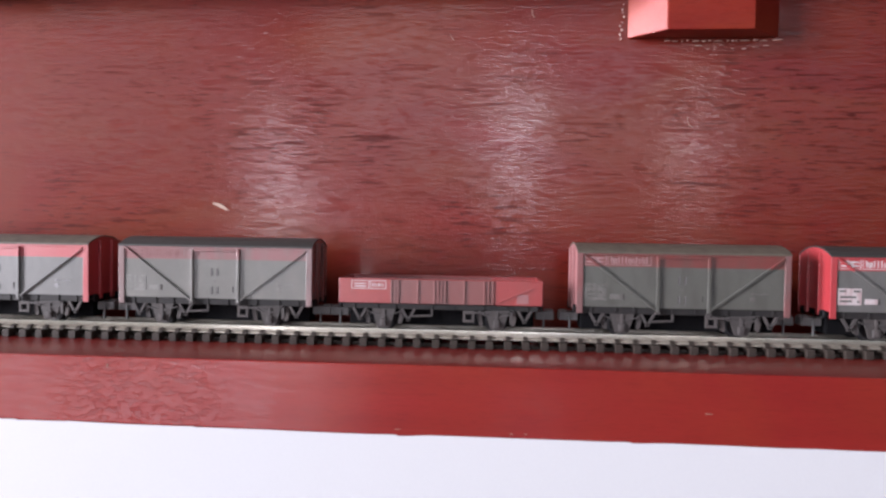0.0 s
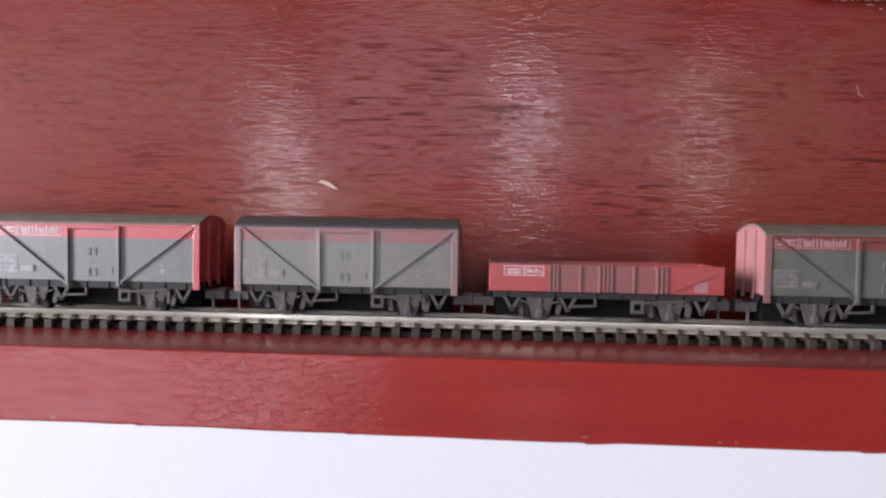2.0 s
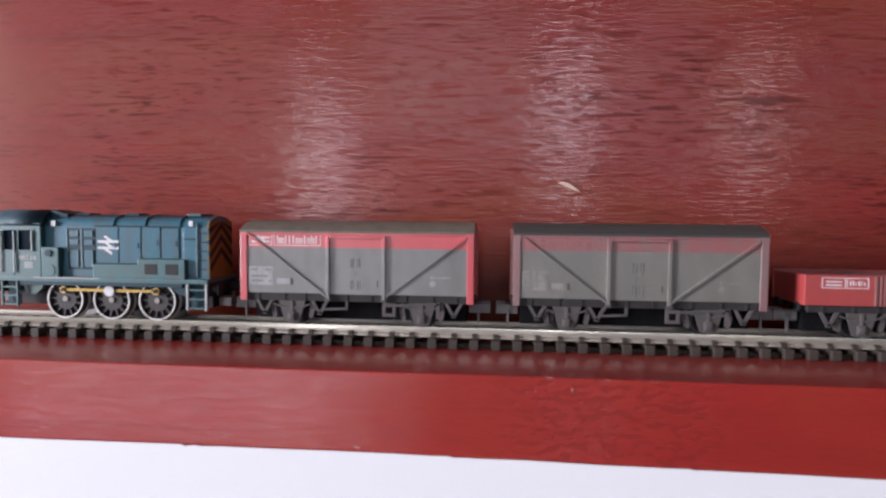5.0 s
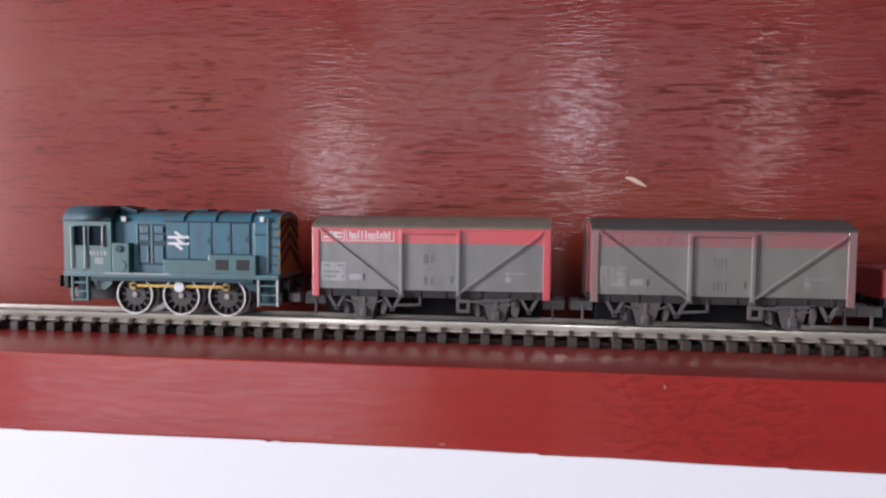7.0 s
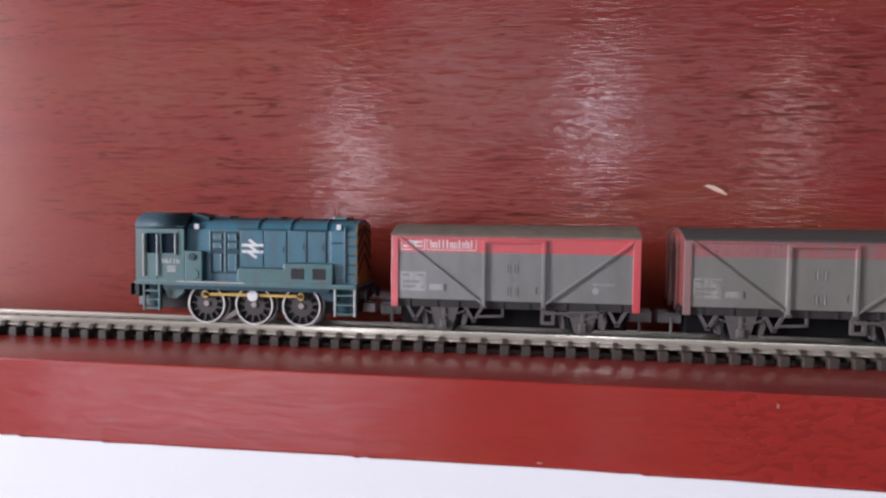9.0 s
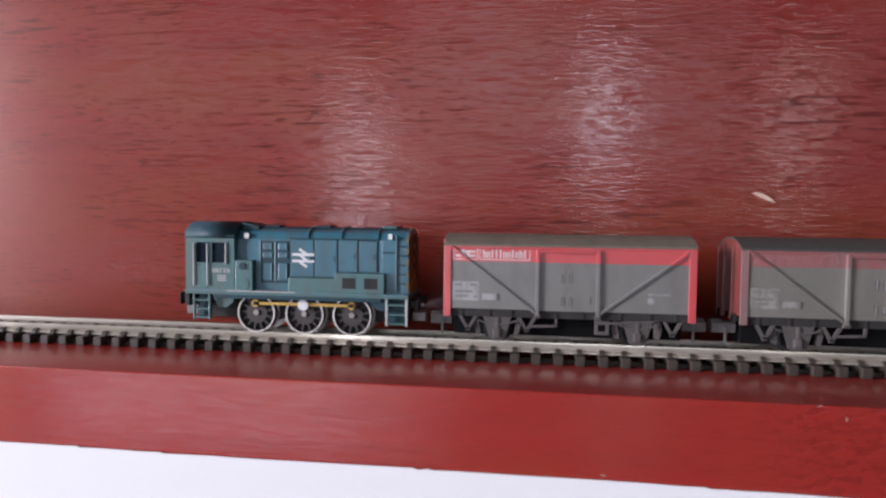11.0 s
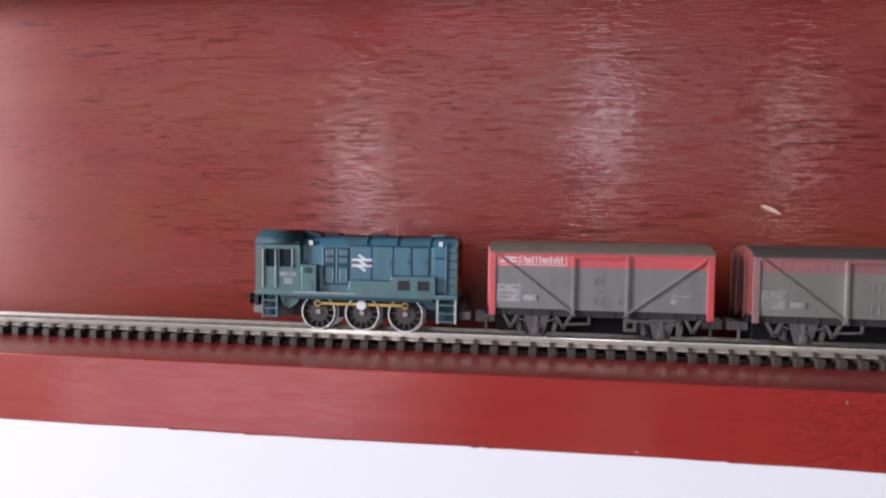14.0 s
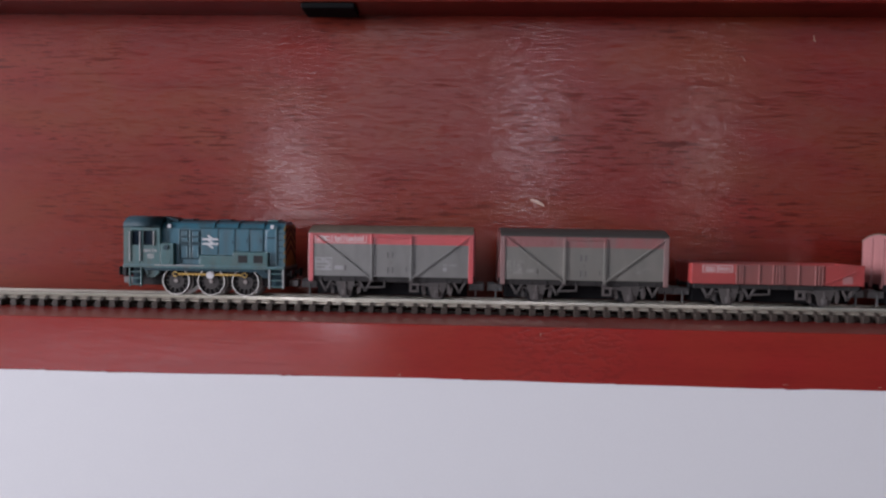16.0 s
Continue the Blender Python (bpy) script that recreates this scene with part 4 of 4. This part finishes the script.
        part("tool_box", boxed(-1.6, 11.4, b0, b1, 11.4, 15.3, 0.2), BLUE_GREEN, o, "grimy blue-green box on the footplate")
        bx = part("battery_box", boxed(11.0, 24.3, b0, b1, 11.4, 16.8, 0.25), BLUE_GREEN, o, "grimy blue-green box with two dark grilles")
        g0, g1 = sorted((s * 8.2, s * 8.34))
        for x in (13.1, 18.9):
            part("grille", boxed(x, x + 3.5, g0, g1, 12.7, 15.5, 0.05), BLACK, bx)
        cb = part("cab_box", boxed(-16.4, -11.4, b0, b1, 11.4, 19.6, 0.25), BLUE_GREEN, o)
        part("filler_cap", disc(bmesh.new(), -14.2, 18.0, 0.95, s * 8.2, s * 8.6, 16), BLUE_DARK, cb)
        part("hatch", disc(bmesh.new(), -13.9, 13.4, 1.5, s * 8.2, s * 8.4, 18), BLUE_GREEN, cb)
        # white marks and emblem
        p0, p1 = sorted((s * (HW + 0.02), s * (HW + 0.5)))
        part("marker", boxed(-14.3, -13.0, p0, p1, 25.3, 26.7), WHITE, o, "small white square mark")
        part("marker", boxed(24.9, 26.0, p0, p1, 25.6, 27.0), WHITE, o, "small white square mark")
        bm = bmesh.new()
        e0, e1 = sorted((s * (HW + 0.26), s * (HW + 0.34)))
        box(bm, -1.0, 5.0, e0, e1, 20.9, 21.6), box(bm, -1.0, 5.0, e0, e1, 19.2, 19.9)
        bar(bm, (1.0, 22.7), (3.1, 21.3), 0.65, e0 - 0.02, e1 + 0.02), bar(bm, (0.9, 21.3), (3.2, 19.6), 0.65, e0 - 0.035, e1 + 0.035), bar(bm, (1.0, 19.4), (3.1, 18.0), 0.65, e0 - 0.05, e1 + 0.05)
        part("emblem", bm, WHITE, o, "white rail emblem")
        # pale strips carry the highlight along the footplate edge as colour
        part("edge_highlight", boxed(-29.8, 29.8, s * 8.41 - 0.05, s * 8.41 + 0.05, 11.2, 11.5), EDGE_BLUE, o)
        part("edge_highlight", boxed(-18.5, 0.5, s * 8.46 - 0.06, s * 8.46 + 0.06, 11.15, 11.55), PALE, o)
        # ladders
        for name, a, b, z0, z1, rm in (("ladder", -28.4, -23.4, 3.4, 10.4, BLUE_GREEN), ("ladder", 24.6, 30.4, 3.3, 10.6, SILVER)):
            lad = part(name, boxed(a + 0.6, b - 0.6, *sorted((s * 6.2, s * 6.6)), z0 + 0.6, z1, 0.1), BLUE_DARK, o)
            for x in (a, b - 0.6):
                part("stringer", boxed(x, x + 0.6, *sorted((s * 7.6, s * 8.3)), z0, z1 + (0.6 if rm is SILVER else 0), 0.1), rm, lad)
            for k in range(3):
                z = z0 + 0.3 + k * (z1 - z0) / 3
                part("tread", boxed(a + 0.5, b - 0.5, *sorted((s * 6.4, s * 8.2)), z, z + 0.5, 0.08), BLUE_GREEN, lad)
    # hood front with slanting yellow and black stripes, cab end the same
    for x0, x1, w, z0, z1 in ((30.15, 30.4, HW - 0.1, 11.6, 27.0), (C0 - 0.25, C0 - 0.02, 7.4, 11.6, 18.0)):
        panel = part("warning_panel", boxed(x0, x1, -w, w, z0, z1), YELLOW, o, "yellow end with slanting black stripes")
        n = 0
        z = z0 - 5
        while z < z1 - 0.5:
            for s in (-1, 1):
                pts = [(s * w, z), (s * w, z + 1.7), (0.02 * s, z + 1.7 + w * 0.75), (0.02 * s, z + w * 0.75)]
                pts = [(u, min(max(v, z0), z1)) for u, v in pts]
                if max(v for _, v in pts) - min(v for _, v in pts) > 1.0 and pts[0][1] + pts[1][1] > 2 * z0 + 0.2:
                    part("stripe", prism(bmesh.new(), pts, "x", x0 - 0.06, x1 + 0.06), BLACK, panel)
            z += 3.4
    # radiator side edges painted with stripes too
    for s in (-1, 1):
        for k in range(5):
            z = 12.8 + 2.9 * k
            part("stripe", prism(bmesh.new(), [(29.75, z), (30.3, z + 0.7), (30.3, z + 2.1), (29.75, z + 1.4)], "y", *sorted((s * (HW + 0.0), s * (HW + 0.16)))), YELLOW, o)
    # wheels: tyre, spokes, hub, crank pin; rods
    R = 5.25
    for x in (-11.6, 1.9, 15.0):
        for s in (-1, 1):
            wh = part("wheel", disc(bmesh.new(), x, R, R - 0.4, *sorted((s * 4.0, s * 4.5)), 32), BLACK, o, "dark spoked driving wheel with bright tyre")
            ring(bm := bmesh.new(), x, R, R - 0.38, R, *sorted((s * 5.45, s * 5.85)))
            ring(bm, x, R, R - 0.9, R + 0.5, *sorted((s * 3.3, s * 3.7)))
            part("tread", ring(bmesh.new(), x, R, R - 0.5, R - 0.06, *sorted((s * 3.7, s * 5.5))), SPOKE_GREY, wh)
            part("tyre", bm, WHEEL_RIM, wh)
            bm = bmesh.new()
            for k in range(13):
                a = 2 * math.pi * k / 13 + 0.2
                bar(bm, (x + 0.8 * math.cos(a), R + 0.8 * math.sin(a)), (x + (R - 0.4) * math.cos(a), R + (R - 0.4) * math.sin(a)), 0.5, *sorted((s * 4.5, s * 5.3)))
            part("spokes", bm, SPOKE_GREY, wh)
            bm = disc(bmesh.new(), x, R, 2.9, *sorted((s * 4.4, s * 5.36)), 24)
            disc(bm, x, R + 2.6, 1.0, *sorted((s * 4.4, s * 5.6)), 16)
            part("hub", bm, SPOKE_GREY, wh)
            part("axle_end", disc(bmesh.new(), x - 0.1, R + 0.1, 0.75, *sorted((s * 5.4, s * 5.75)), 16), WHITE_WORN, wh)
        part("axle", disc(bmesh.new(), x, R, 0.8, -4.4, 4.4, 12), BLACK, o)
    for s in (-1, 1):
        bm = bmesh.new()
        y0, y1 = sorted((s * 6.0, s * 6.45))
        for a, b in ((-11.6, 1.9), (1.9, 15.0)):
            bar(bm, (a, R + 2.7), (b, R + 2.7), 0.72, y0, y1)
        for x in (-11.6, 15.0):
            disc(bm, x, R + 2.7, 1.05, y0, y1 + 0.0, 16)
        rod = part("coupling_rod", bm, BRASS, o, "mustard-coloured brass coupling rod")
        for x in (-11.6, 15.0):
            part("crank_pin", disc(bmesh.new(), x, R + 2.7, 0.55, *sorted((s * 6.2, s * 6.8)), 12), BLACK, rod)
        part("crank_disc", disc(bmesh.new(), 1.9, R + 2.6, 1.45, *sorted((s * 6.2, s * 6.9)), 24), WHITE, rod, "round white crank cap")
    # buffer beams, buffers, couplings
    for e in (-1, 1):
        a, b = sorted((e * 29.6, e * 30.8))
        part("buffer_beam", boxed(a, b, -7.9, 7.9, 7.0, 10.6, 0.15), BLACK, o)
        a, b = sorted((e * 30.5, e * 34.0))
        part("coupling", boxed(a, b, -1.8, 1.8, 3.8, 6.2, 0.2), COUPLER_GREY, o)
        for y in (-5.6, 5.6):
            a, b = sorted((e * 30.6, e * 32.6))
            bb = boxed(a, b, y - 0.9, y + 0.9, 7.9, 9.7, 0.3)
            a, b = sorted((e * 32.4, e * 33.0))
            box(bb, a, b, y - 1.6, y + 1.6, 7.2, 10.4, 0.4)
            part("buffer", bb, BLACK, o)


loco(-208.6)
